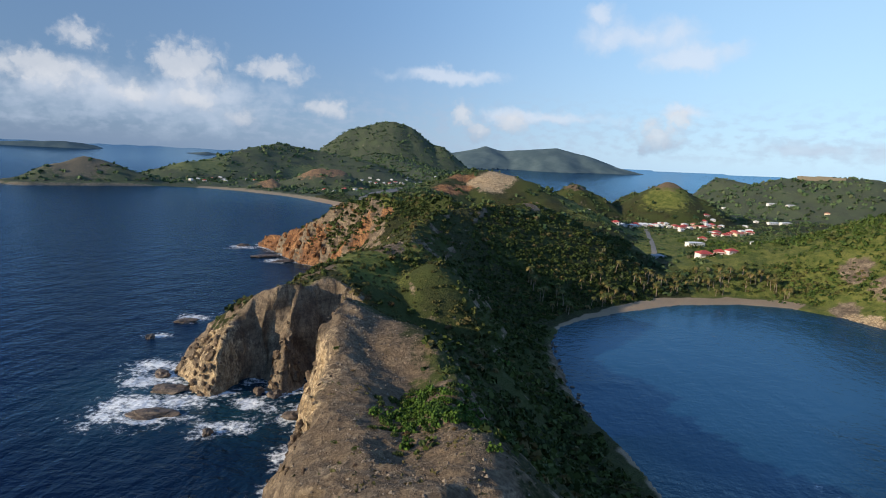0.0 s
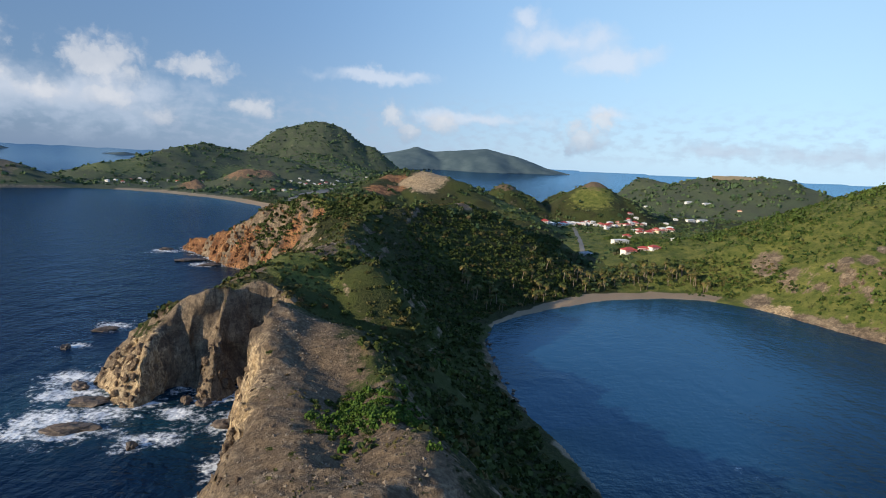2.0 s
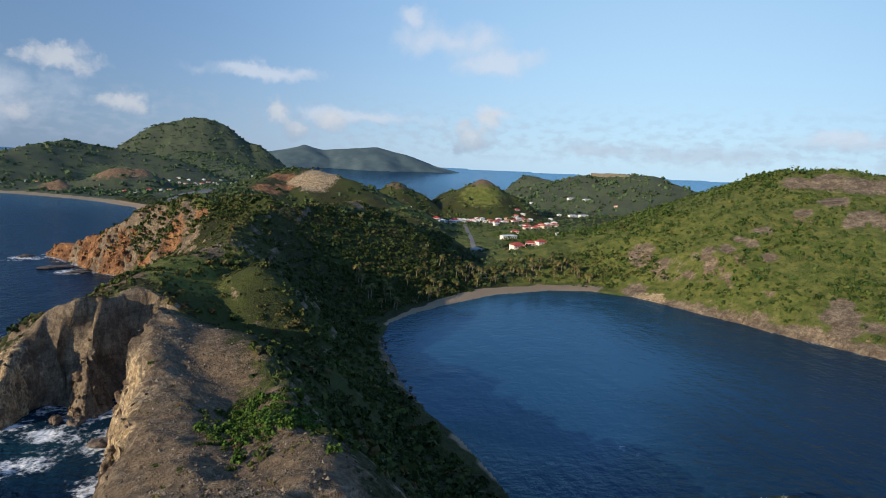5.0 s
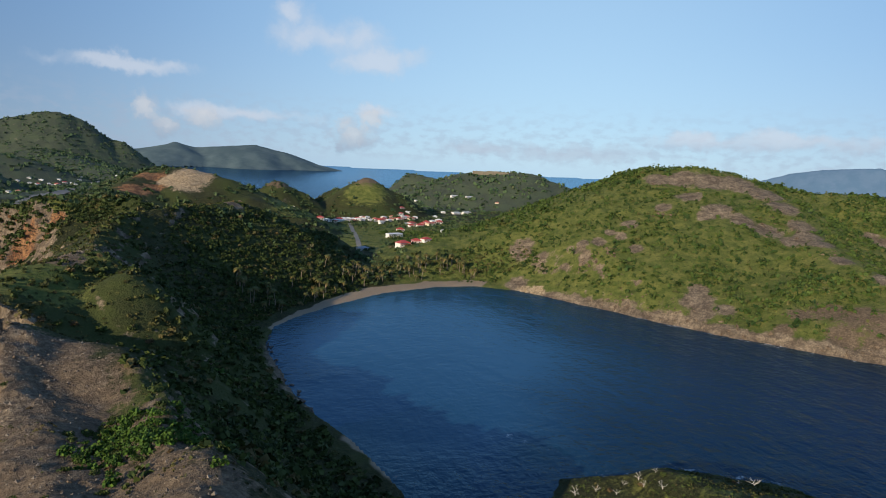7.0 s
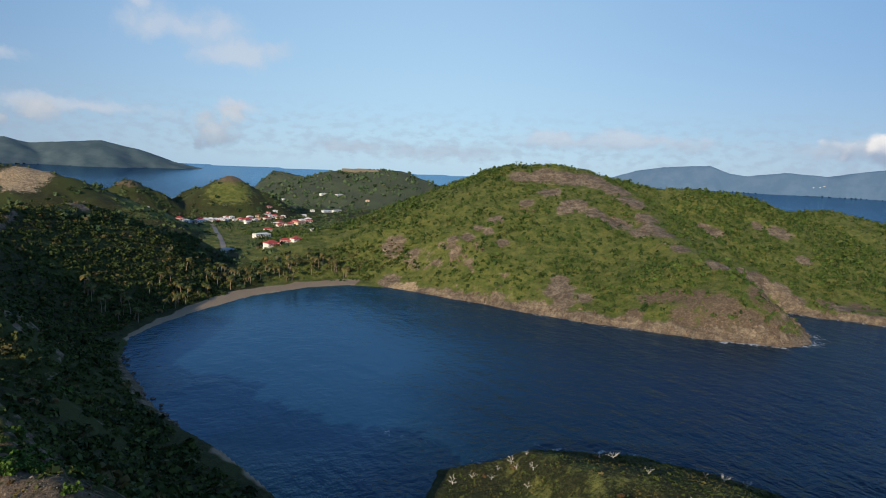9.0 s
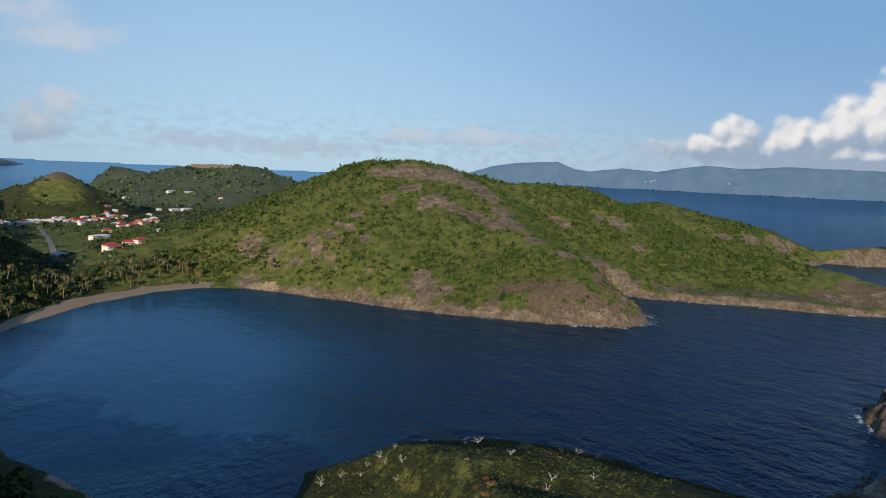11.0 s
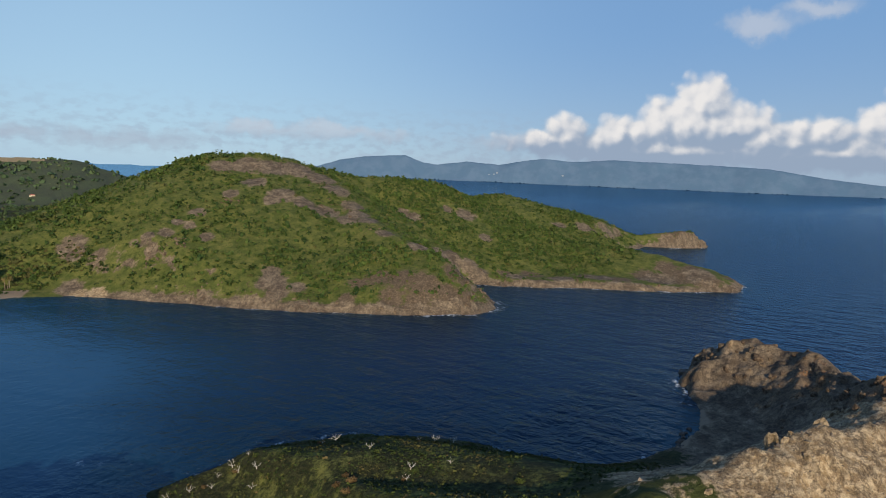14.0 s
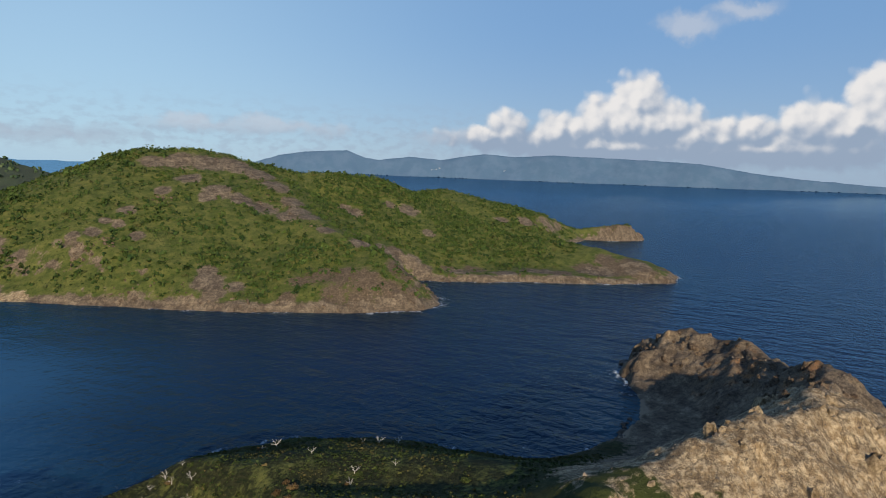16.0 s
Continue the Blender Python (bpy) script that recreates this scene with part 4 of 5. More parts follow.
def rubble(name, label, seed, spots, number, height, size, mat):
    """Loose angular stones: squashed octahedra of many sizes, one joined mesh."""
    rng = np.random.default_rng(seed)
    pick = rng.integers(0, len(spots), number)
    base = np.array(spots)[pick]
    x = base[:, 0] + rng.normal(0, 0.6, number) * base[:, 2]
    y = base[:, 1] + rng.normal(0, 0.6, number) * base[:, 2]
    h, inside, _ = height(x, y)
    keep = (inside > 2) & (h > 1)
    x, y, h = x[keep], y[keep], h[keep]
    n = len(x)
    r = size * (0.35 + rng.pareto(3.0, n).clip(0, 4))
    corner = np.array([(1, 0, 0), (0, 1, 0), (-1, 0, 0), (0, -1, 0), (0.3, 0.2, 0.9), (0, 0, -0.6)], float)
    pts = corner[None] * r[:, None, None] * rng.uniform(0.6, 1.3, (n, 6, 3))
    a = rng.uniform(0, 6.28, n)
    c, s = np.cos(a)[:, None], np.sin(a)[:, None]
    pts = np.stack([pts[..., 0] * c - pts[..., 1] * s, pts[..., 0] * s + pts[..., 1] * c, pts[..., 2]], -1) + np.stack([x, y, h + 0.1 * r], -1)[:, None]
    tri = np.array([(0, 1, 4), (1, 2, 4), (2, 3, 4), (3, 0, 4), (1, 0, 5), (2, 1, 5), (3, 2, 5), (0, 3, 5)])
    me = bpy.data.meshes.new(name)
    me.from_pydata(pts.reshape(-1, 3), [], (tri[None] + 6 * np.arange(n)[:, None, None]).reshape(-1, 3))
    me.materials.append(mat)
    return tagged(new(name, me), label, "stones", kind="stuff")


def stone_material():
    k = Nodes("loose_stone", 0.9)
    k.colour(k.mix(k.island(), (0.07, 0.054, 0.042), (0.25, 0.205, 0.15)))
    return k.m


STONE = stone_material()
rubble("knoll_rubble", "loose brown and pale stones strewn over the knoll", 61, [(-40, 130, 30), (-28, 100, 26), (-52, 165, 24), (-60, 188, 16), (-18, 90, 22), (-98, 209, 14), (-75, 300, 9), (-62, 316, 8)], 16000, main_land, 0.12, STONE)
rubble("ridge_rubble", "loose pale stones on the islet's rock ridge", 62, [(118, 8, 18), (140, -4, 16), (160, -15, 14), (205, -2, 16), (235, -8, 16), (262, 14, 16)], 3000, islet_land, 0.14, STONE)
scatter("knoll_tufts", "dry olive tufts of grass on the stony knoll", 63, (-115, 10, 60, 215), 5000, main_land,
        lambda x, y, h, i, s: 0.55 * np.clip((i - 5) / 5, 0, 1) * patchy(x, y, 16, 351, -0.1, 0.4) * np.clip(1.6 - s, 0, 1), (0.2, 0.5), 7, 0.5, LEAF, "grass", dry=lambda x, y: 0.8 + 0 * x)
scatter("islet_tufts", "short green grass tufts over the islet", 64, (60, 172, 38, 150), 16000, islet_land,
        lambda x, y, h, i, s: 0.9 * patchy(x, y, 14, 353, -0.5, 0.2) * np.clip((i - 2) / 4, 0, 1), (0.2, 0.42), 5, 0.55, LEAF, "grass", dry=lambda x, y: 0.5 * patchy(x, y, 10, 355, 0.1, 0.3))
scatter("ridge_bushes", "scattered dark bushes on the grassy saddle", 65, (-120, -40, 215, 420), 2400, main_land,
        lambda x, y, h, i, s: 0.6 * np.clip((i - 6) / 6, 0, 1), (0.5, 1.1), 14, 0.42, LEAF, dry=lambda x, y: 0.5 + 0 * x)


# ---- helpers for things ----
def part(name, bm, mat, parent, label=""):
    me = bpy.data.meshes.new(name)
    bm.to_mesh(me)
    bm.free()
    me.materials.append(mat)
    ob = new(name, me)
    ob.parent = parent
    if label:
        tagged(ob, label)
    return ob


def plain(name, colour, rough=0.8, metal=0.0, size=1.5, spread=0.18):
    k = Nodes(name, rough)
    dark = tuple(c * (1 - spread) for c in colour)
    k.colour(k.mix(k.ramp(k.noise(size, 4), 0.35, 0.65), k.mix(k.ramp(k.noise(size / 8, 3), 0.3, 0.7), dark, colour), colour))
    k.p.inputs["Metallic"].default_value = metal
    return k.m


def box(bm, x0, x1, y0, y1, z0, z1):
    made = bmesh.ops.create_cube(bm, size=1.0)["verts"]
    bmesh.ops.transform(bm, matrix=Matrix.Translation(((x0 + x1) / 2, (y0 + y1) / 2, (z0 + z1) / 2)) @ Matrix.Diagonal((x1 - x0, y1 - y0, z1 - z0, 1)), verts=made)


def tube(bm, points, radii, sides=6):
    """A tapered tube along points."""
    rings = []
    for i, p in enumerate(points):
        a = Vector(points[max(i - 1, 0)])
        b = Vector(points[min(i + 1, len(points) - 1)])
        turn = (b - a).to_track_quat("Z", "Y")
        rings.append([bm.verts.new(Vector(p) + turn @ Vector((radii[i] * math.cos(2 * math.pi * k / sides), radii[i] * math.sin(2 * math.pi * k / sides), 0))) for k in range(sides)])
    for r0, r1 in zip(rings, rings[1:]):
        for k in range(sides):
            bm.faces.new((r0[k], r0[(k + 1) % sides], r1[(k + 1) % sides], r1[k]))
    bm.faces.new(rings[-1])
    bm.faces.new(rings[0][::-1])


def ground_at(x, y, height=main_land):
    return float(height(np.array([x]), np.array([y]))[0][0])


# ---- crags: broken blocks that stand out of the cliffs ----
def crag_material(name, dark, light):
    k = Nodes(name, 0.92)
    tone = k.mix(k.ramp(k.noise(2.6, 6, 0.7), 0.36, 0.62), dark, light)
    tone = k.mix(k.math("MULTIPLY", k.island(), 0.5), tone, k.mix(0.5, tone, dark))
    k.colour(k.mix(k.ramp(k.noise(0.6, 4, 0.7), 0.38, 0.55, 0.5, 0.0), tone, tuple(c * 0.35 for c in dark)))
    k.p.inputs["Specular IOR Level"].default_value = 0.1
    k.bump(k.noise(1.1, 6, 0.75), 1.0, 0.8)
    return k.m


def crags(name, label, seed, spots, number, height, size, mat, least):
    """Angular blocks set into steep ground, joined into one mesh."""
    rng = np.random.default_rng(seed)
    shapes = []
    for k in range(6):
        bm = bmesh.new()
        bmesh.ops.create_icosphere(bm, subdivisions=2, radius=1.0)
        off = Vector((seed + 5.1 * k, 2.7 * k, 0))
        for v in bm.verts:
            v.co *= 1 + 0.30 * noise.fractal(v.co * 1.6 + off, 0.9, 2.1, 3) + 0.22 * (noise.cell(v.co * 1.9 + off) - 0.5)
        shapes.append((np.array([v.co[:] for v in bm.verts]), np.array([[v.index for v in f.verts] for f in bm.faces])))
        bm.free()
    base = np.array(spots)[rng.integers(0, len(spots), number)]
    x, y = base[:, 0] + rng.normal(0, 0.6, number) * base[:, 2], base[:, 1] + rng.normal(0, 0.6, number) * base[:, 2]
    h, inside, _ = height(x, y)
    gx, gy = height(x + 1, y)[0] - h, height(x, y + 1)[0] - h
    keep = (np.hypot(gx, gy) > least) & (inside > -1) & (h > -0.5)
    verts, faces, n = [], [], 0
    for px, py, pz, sx, sy in zip(x[keep], y[keep], h[keep], gx[keep], gy[keep]):
        v, f = shapes[rng.integers(0, 6)]
        r = size * (0.5 + min(rng.pareto(3.0), 1.3))
        turn = np.array(Euler((rng.uniform(-0.4, 0.4), rng.uniform(-0.4, 0.4), math.atan2(sy, sx) + rng.normal(0, 0.5))).to_matrix())
        verts.append((v * r * np.array([0.55, rng.uniform(0.5, 0.9), rng.uniform(0.55, 1.1)])) @ turn.T + np.array([px, py, pz - 0.25 * r]))
        faces.append(f + n)
        n += len(v)
    me = bpy.data.meshes.new(name)
    me.from_pydata(np.concatenate(verts), [], np.concatenate(faces))
    me.materials.append(mat)
    return tagged(new(name, me), label, "crags", kind="stuff")


PALE_CRAG = crag_material("pale_crag", (0.22, 0.155, 0.085), (0.56, 0.44, 0.28))
BROWN_CRAG = crag_material("brown_crag", (0.085, 0.060, 0.043), (0.265, 0.20, 0.135))
RUST_CRAG = crag_material("rust_crag", (0.10, 0.050, 0.028), (0.36, 0.185, 0.085))
crags("cliff_crags", "broken brown rock standing out of the sea cliff", 71, [(-70, 160, 12), (-76, 180, 10), (-82, 196, 10), (-92, 203, 10), (-104, 200, 10), (-116, 198, 12), (-130, 208, 12), (-64, 140, 10), (-60, 115, 12)], 620, main_land, 1.5, BROWN_CRAG, 0.8)
crags("knoll_outcrops", "low rock outcrops on the bare knoll", 72, [(-40, 130, 30), (-30, 100, 26), (-55, 165, 24), (-98, 209, 14)], 330, main_land, 0.6, BROWN_CRAG, 0.3)
crags("red_cliff_crags", "rusty broken rock of the red sea cliff", 73, [(-160, 440, 16), (-180, 456, 16), (-205, 475, 18), (-230, 498, 18), (-252, 520, 10)], 420, main_land, 1.9, RUST_CRAG, 0.45)
crags("ridge_crags", "pale golden rock crags of the islet's ridge", 74, [(112, 14, 12), (128, 4, 13), (142, -4, 13), (154, -9, 12), (166, -20, 12), (206, 1, 7), (201, 10, 6)], 150, islet_land, 1.6, PALE_CRAG, 0.75)
crags("rock_head_crags", "dark brown broken rock at the islet's outer end", 75, [(235, -8, 18), (262, 14, 18), (280, 36, 18), (292, 50, 12), (215, -15, 16), (190, 0, 14)], 300, islet_land, 1.7, BROWN_CRAG, 0.6)
crags("shore_crags", "brown rock along the foot of the hill", 76, [(222, 348, 14), (240, 310, 14), (262, 276, 14), (297, 226, 16), (325, 201, 14), (347, 198, 12), (362, 208, 10), (430, 235, 14), (469, 184, 16), (507, 128, 16), (547, 88, 14), (590, 92, 14), (890, 186, 14)], 560, main_land, 1.2, BROWN_CRAG, 0.3)
crags("slab_crags", "bare brown rock slabs on the hillside", 77, [(418, 450, 16), (390, 455, 14), (398, 405, 12), (380, 365, 11), (362, 312, 8), (346, 456, 10), (232, 396, 6), (248, 391, 7), (306, 413, 6), (-8, 484, 6)], 260, main_land, 1.3, BROWN_CRAG, 0.1)


# ---- bushes near the knoll ----
def bush(label, seed, radius, mat, bark):
    rng = np.random.default_rng(seed)
    top = tagged(new("bush"), label, "bush", "bushes on the knoll")
    stems = bmesh.new()
    for k in range(4):
        a = rng.uniform(0, 6.28)
        tube(stems, [(0, 0, -0.3), (0.25 * radius * math.cos(a), 0.25 * radius * math.sin(a), 0.4 * radius), (0.6 * radius * math.cos(a), 0.6 * radius * math.sin(a), 0.75 * radius)], [0.07, 0.05, 0.02], 5)
    part("stems", stems, bark, top)
    spots = rng.normal(0, 0.38 * radius, (7, 3)) * np.array([1, 1, 0.25]) + np.array([0, 0, 0.22 * radius])
    corners, own, dryness = leaf_cloud(rng, spots, np.full(7, 0.55 * radius), 26, 0.26, 0.9)
    me = leaf_mesh("foliage", corners, np.clip(own + rng.uniform(-0.1, 0.25), 0, 1), dryness * 0, mat)
    ob = new("foliage", me)
    ob.parent = top
    return top


BARK = plain("bark", (0.16, 0.12, 0.085), 0.9, size=0.4)
DRY_LEAF = leaf_material("dry_leaves", (0.07, 0.045, 0.018), (0.16, 0.11, 0.045), (0.20, 0.13, 0.06))
kinds = [bush("round bright green bush on the rocky knoll", 41, 1.7, LEAF_FRESH, BARK), bush("leafy green bush on the rocky knoll", 42, 1.4, LEAF_FRESH, BARK),
         bush("low olive-green bush on dry stony ground", 43, 1.1, LEAF, BARK), bush("dry brown bush on stony ground", 44, 1.1, DRY_LEAF, BARK)]
rng = random.Random(5)
first = [True] * 4
placed = 0
while placed < 190:
    u, v = rng.gauss(0, 0.5), rng.gauss(0, 0.5)
    if u * u + v * v > 1.3:
        continue
    x, y = -23 + 15 * u - 3 * v, 134 + 20 * v
    lower = y < 120
    k = rng.choice((2, 2, 2, 3, 1) if lower else ((0, 0, 1, 1, 2) if x > -32 else (1, 2, 2)))
    m = pose(x, y, ground_at(x, y) - 0.05, 0, 0, rng.uniform(0, 360)) @ Matrix.Scale(rng.uniform(0.55, 1.15), 4)
    if first[k]:
        kinds[k].matrix_basis = m
        first[k] = False
    else:
        thing = copy_thing(kinds[k], m)
        thing.scale = m.to_scale()
    placed += 1
for x, y, k, s in ((-15, 236, 3, 2.4), (-13, 233, 0, 2.0), (-6, 102, 0, 0.9), (-24, 108, 2, 0.8), (-38, 112, 2, 0.7), (-32, 106, 2, 0.6), (-58, 170, 2, 0.9), (-50, 160, 3, 0.8),
                   (-74, 230, 3, 1.6), (-68, 236, 3, 1.8), (-60, 241, 3, 1.6), (-64, 238, 2, 1.8), (-52, 243, 2, 1.7), (-36, 240, 3, 1.7), (-42, 243, 2, 1.6), (-30, 238, 2, 1.5)):
    thing = copy_thing(kinds[k], pose(x, y, ground_at(x, y) - 0.1, 0, 0, rng.uniform(0, 360)))
    thing.scale = (s, s, s)


# ---- palms behind the beach ----
PALM_TRUNK = plain("palm_trunk", (0.24, 0.19, 0.14), 0.9, size=0.5)
PALM_LEAF = leaf_material("palm_leaves", (0.028, 0.046, 0.010), (0.095, 0.105, 0.024), (0.17, 0.13, 0.05))


def palm(seed, height):
    rng = random.Random(seed)
    top = tagged(new("palm_tree"), "tall coconut palm with yellowing fronds behind the beach", "palm tree", "palms behind the beach")
    bend = rng.uniform(0.5, 1.8)
    bm = bmesh.new()
    tube(bm, [(bend * (i / 6) ** 2, 0, height * i / 6 - 0.4 * (i == 0)) for i in range(7)], [0.30, 0.22, 0.19, 0.17, 0.16, 0.15, 0.13], 6)
    part("trunk", bm, PALM_TRUNK, top)
    corners, own, dryness = [], [], []
    for f in range(17):
        a = f * 2.4 + rng.uniform(-0.2, 0.2)
        rise, long = rng.uniform(-0.5, 0.9), rng.uniform(2.6, 3.6)
        side = Vector((-math.sin(a), math.cos(a), 0))
        prev = None
        for i in range(6):
            s = i / 5
            p = Vector((bend, 0, height)) + Vector((math.cos(a), math.sin(a), 0)) * long * s * (1 - 0.2 * s) + Vector((0, 0, long * (rise * s - (0.55 + 0.5 * max(rise, 0)) * s * s)))
            w = 0.12 + 0.75 * math.sin(math.pi * min(s + 0.12, 1))
            cur = (p - side * w - Vector((0, 0, 0.3 * w)), p, p + side * w - Vector((0, 0, 0.3 * w)))
            if prev:
                corners += [prev[0], prev[1], cur[1], cur[0], prev[1], prev[2], cur[2], cur[1]]
                own += [rng.random()] * 8
                dryness += [max(0.0, 0.75 - rise)] * 8
            prev = cur
    me = leaf_mesh("crown", np.array([tuple(c) for c in corners]), np.array(own), np.array(dryness), PALM_LEAF)
    ob = new("crown", me)
    ob.parent = top
    return top


palms = [palm(1, 7.0), palm(2, 8.5), palm(3, 6.0), palm(4, 9.5)]
rng = random.Random(9)
SHORE_LINE = [(12, 345), (24, 358), (49, 387), (87, 421), (112, 432), (140, 442), (165, 446), (185, 432)]
for i in range(84):
    k = rng.randrange(len(SHORE_LINE) - 1)
    s = rng.random()
    x = SHORE_LINE[k][0] * (1 - s) + SHORE_LINE[k + 1][0] * s
    y = SHORE_LINE[k][1] * (1 - s) + SHORE_LINE[k + 1][1] * s
    back = rng.uniform(4 + 8 * (k > 1), 34)
    x, y = x - 0.62 * back, y + 0.78 * back
    m = pose(x, y, ground_at(x, y) - 0.05, 0, 0, rng.uniform(0, 360))
    if i < 4:
        palms[i].matrix_basis = m
    else:
        s = rng.uniform(0.8, 1.15)
        thing = copy_thing(palms[i % 4], m)
        thing.scale = (s, s, s)


# ---- bleached dead trees on the islet ----
DEADWOOD = plain("bleached_wood", (0.52, 0.49, 0.44), 0.85, size=0.5)


def dead_tree(seed, size):
    rng = random.Random(seed)
    top = tagged(new("dead_tree"), "bleached leafless tree with forked branches on the grass", "dead tree", "dead trees on the islet")

    def limb(base, way, length, radius, depth):
        bm = bmesh.new()

        def grow(bm, base, way, length, radius, depth):
            mid = base + way * length * 0.5 + Vector((rng.uniform(-1, 1), rng.uniform(-1, 1), rng.uniform(-0.3, 0.6))) * 0.12 * length
            end = base + way * length
            tube(bm, [base, mid, end], [radius, radius * 0.8, radius * 0.55], 5)
            if depth:
                for k in range(rng.choice((2, 2, 3))):
                    turn = Vector((rng.uniform(-1, 1), rng.uniform(-1, 1), rng.uniform(-0.2, 0.7)))
                    grow(bm, end if k < 2 else mid, (way + 0.95 * turn).normalized(), length * rng.uniform(0.55, 0.8), radius * 0.55, depth - 1)
        grow(bm, base, way, length, radius, depth)
        return bm
    bm = bmesh.new()
    tube(bm, [(0, 0, -0.3), (0.05, 0, 0.3 * size), (0.1 * size, 0.05, 0.55 * size)], [0.13 * size, 0.10 * size, 0.08 * size], 7)
    part("trunk", bm, DEADWOOD, top)
    for k in range(4):
        a = k * 1.57 + rng.uniform(-0.4, 0.4)
        part("branch", limb(Vector((0.1 * size, 0.05, 0.5 * size)), Vector((math.cos(a), math.sin(a), rng.uniform(0.3, 1.0))).normalized(), 0.8 * size, 0.06 * size, 2), DEADWOOD, top)
    return top


dead = [dead_tree(3, 1.3), dead_tree(8, 1.0), dead_tree(12, 0.8)]
DEAD_SPOTS = [(82, 138), (87, 136), (90, 131), (95, 127), (96, 121), (94, 134), (97, 132), (99, 128), (117, 119), (120, 117), (110, 96), (128, 94), (131, 91), (142, 92), (113, 74), (107, 81), (103, 79), (92, 118)]
rng = random.Random(4)
for i, (x, y) in enumerate(DEAD_SPOTS):
    m = pose(x, y, ground_at(x, y, islet_land) - 0.05, 0, 0, rng.uniform(0, 360))
    if i < 3:
        dead[i].matrix_basis = m
    else:
        thing = copy_thing(dead[i % 3], m)
        s = rng.uniform(0.6, 1.1)
        thing.scale = (s, s, s)
for x, y, k, s in ((95, 128, 3, 0.9), (99, 125, 2, 0.9), (90, 134, 3, 0.8), (109, 93, 2, 0.8), (93, 91, 3, 1.1), (95, 88, 3, 1.2), (91, 86, 3, 1.1), (97, 92, 3, 0.9), (89, 90, 3, 1.0), (103, 80, 3, 0.7), (112, 56, 2, 0.9), (116, 119, 3, 0.8), (107, 80, 2, 0.7),
                   (150, 72, 2, 0.9), (156, 76, 2, 1.1), (160, 72, 2, 0.9), (162, 66, 2, 0.9)):
    thing = copy_thing(kinds[k], pose(x, y, ground_at(x, y, islet_land) - 0.05, 0, 0, rng.uniform(0, 360)))
    thing.scale = (s, s, s)


# ---- rocks in the surf and boulders on the shore ----
def rock_material():
    k = Nodes("wet_rock", 0.6)
    k.colour(k.mix(k.ramp(k.noise(1.6, 5, 0.65), 0.35, 0.65), (0.045, 0.035, 0.028), (0.16, 0.12, 0.085)))
    k.bump(k.noise(0.8, 5, 0.7), 0.8, 0.4)
    return k.m


ROCK = rock_material()


def rock(name, label, category, group, seed, sx, sy, sz):
    bm = bmesh.new()
    bmesh.ops.create_icosphere(bm, subdivisions=3, radius=1.0)
    off = Vector((seed * 3.7, seed * 1.3, 0))
    for v in bm.verts:
        n = noise.fractal(v.co * 1.3 + off, 0.9, 2.1, 4)
        c = noise.cell(v.co * 1.7 + off)
        v.co *= 1 + 0.38 * n + 0.14 * (c - 0.5)
        v.co.x, v.co.y, v.co.z = v.co.x * sx, v.co.y * sy, v.co.z * sz
    me = bpy.data.meshes.new(name)
    bm.to_mesh(me)
    bm.free()
    me.materials.append(ROCK)
    return tagged(new(name, me), label, category, group)


for i, (x, y, sx, sy, sz) in enumerate([(-121, 173, 9, 3.5, 1.6), (-128, 193, 7, 4, 1.8), (-97, 165, 1.8, 1.4, 1.7), (-172, 246, 2.6, 2, 1.6), (-172, 275, 6, 2.5, 1.5),
                                        (-77, 184, 4, 3, 1.8), (-67, 166, 3.5, 3, 2.2), (-91, 199, 3, 2.5, 1.8), (-98, 201, 4, 2, 1.4), (-139, 206, 4, 3, 1.8), (-264, 511, 6, 3, 2),
                                        (-222, 468, 12, 5, 1.8), (-200, 452, 9, 4, 1.5), (-160, 300, 4, 3, 1.4), (270, 270, 2.2, 1.8, 2.0), (290, 62, 3, 3, 2), (312, 6, 4, 3, 2)]):
    ob = rock("sea_rock", "dark wet rock washed by white surf", "rock", "rocks in the surf", i + 1, sx, sy, sz)
    ob.matrix_basis = pose(x, y, 0.2 if i != 14 else 0.9, 0, 0, 37 * i if sx < 5 else (20 if i < 3 else 40))
boulders = [rock("boulder", "dark boulder on the bay shore", "boulder", "boulders along the bay shore", 30 + i, 0.7, 0.6, 0.5) for i in range(4)]
rng = random.Random(21)
SIDES = [(8, 318, 7, 280), (7, 280, 13, 238), (13, 238, 20, 212), (222, 346, 261, 273), (261, 273, 324, 198), (324, 198, 366, 206), (206, 45, 226, 45)]
for i in range(120):
    ax, ay, bx, by = SIDES[i % len(SIDES)]
    s = rng.random()
    m = pose(ax + (bx - ax) * s + rng.gauss(0, 1.2), ay + (by - ay) * s + rng.gauss(0, 0.6), 0.15, 0, 0, rng.uniform(0, 360))
    if i < 4:
        boulders[i].matrix_basis = m
    else:
        thing = copy_thing(boulders[i % 4], m)
        k = rng.uniform(0.5, 1.5)
        thing.scale = (k, k, k)


# ---- houses ----
WALLS = [plain("white_render", (0.78, 0.76, 0.72), 0.8), plain("cream_render", (0.70, 0.60, 0.44), 0.8), plain("ochre_render", (0.62, 0.40, 0.20), 0.8)]
ROOFS = [plain("red_roof", (0.40, 0.060, 0.045), 0.6), plain("faded_red_roof", (0.42, 0.15, 0.11), 0.7), plain("white_roof", (0.74, 0.74, 0.73), 0.5), plain("orange_roof", (0.48, 0.20, 0.09), 0.7), plain("grey_roof", (0.30, 0.31, 0.33), 0.6)]
GLASS = plain("dark_window", (0.03, 0.035, 0.045), 0.15)
WOOD = plain("door_wood", (0.16, 0.10, 0.06), 0.6)


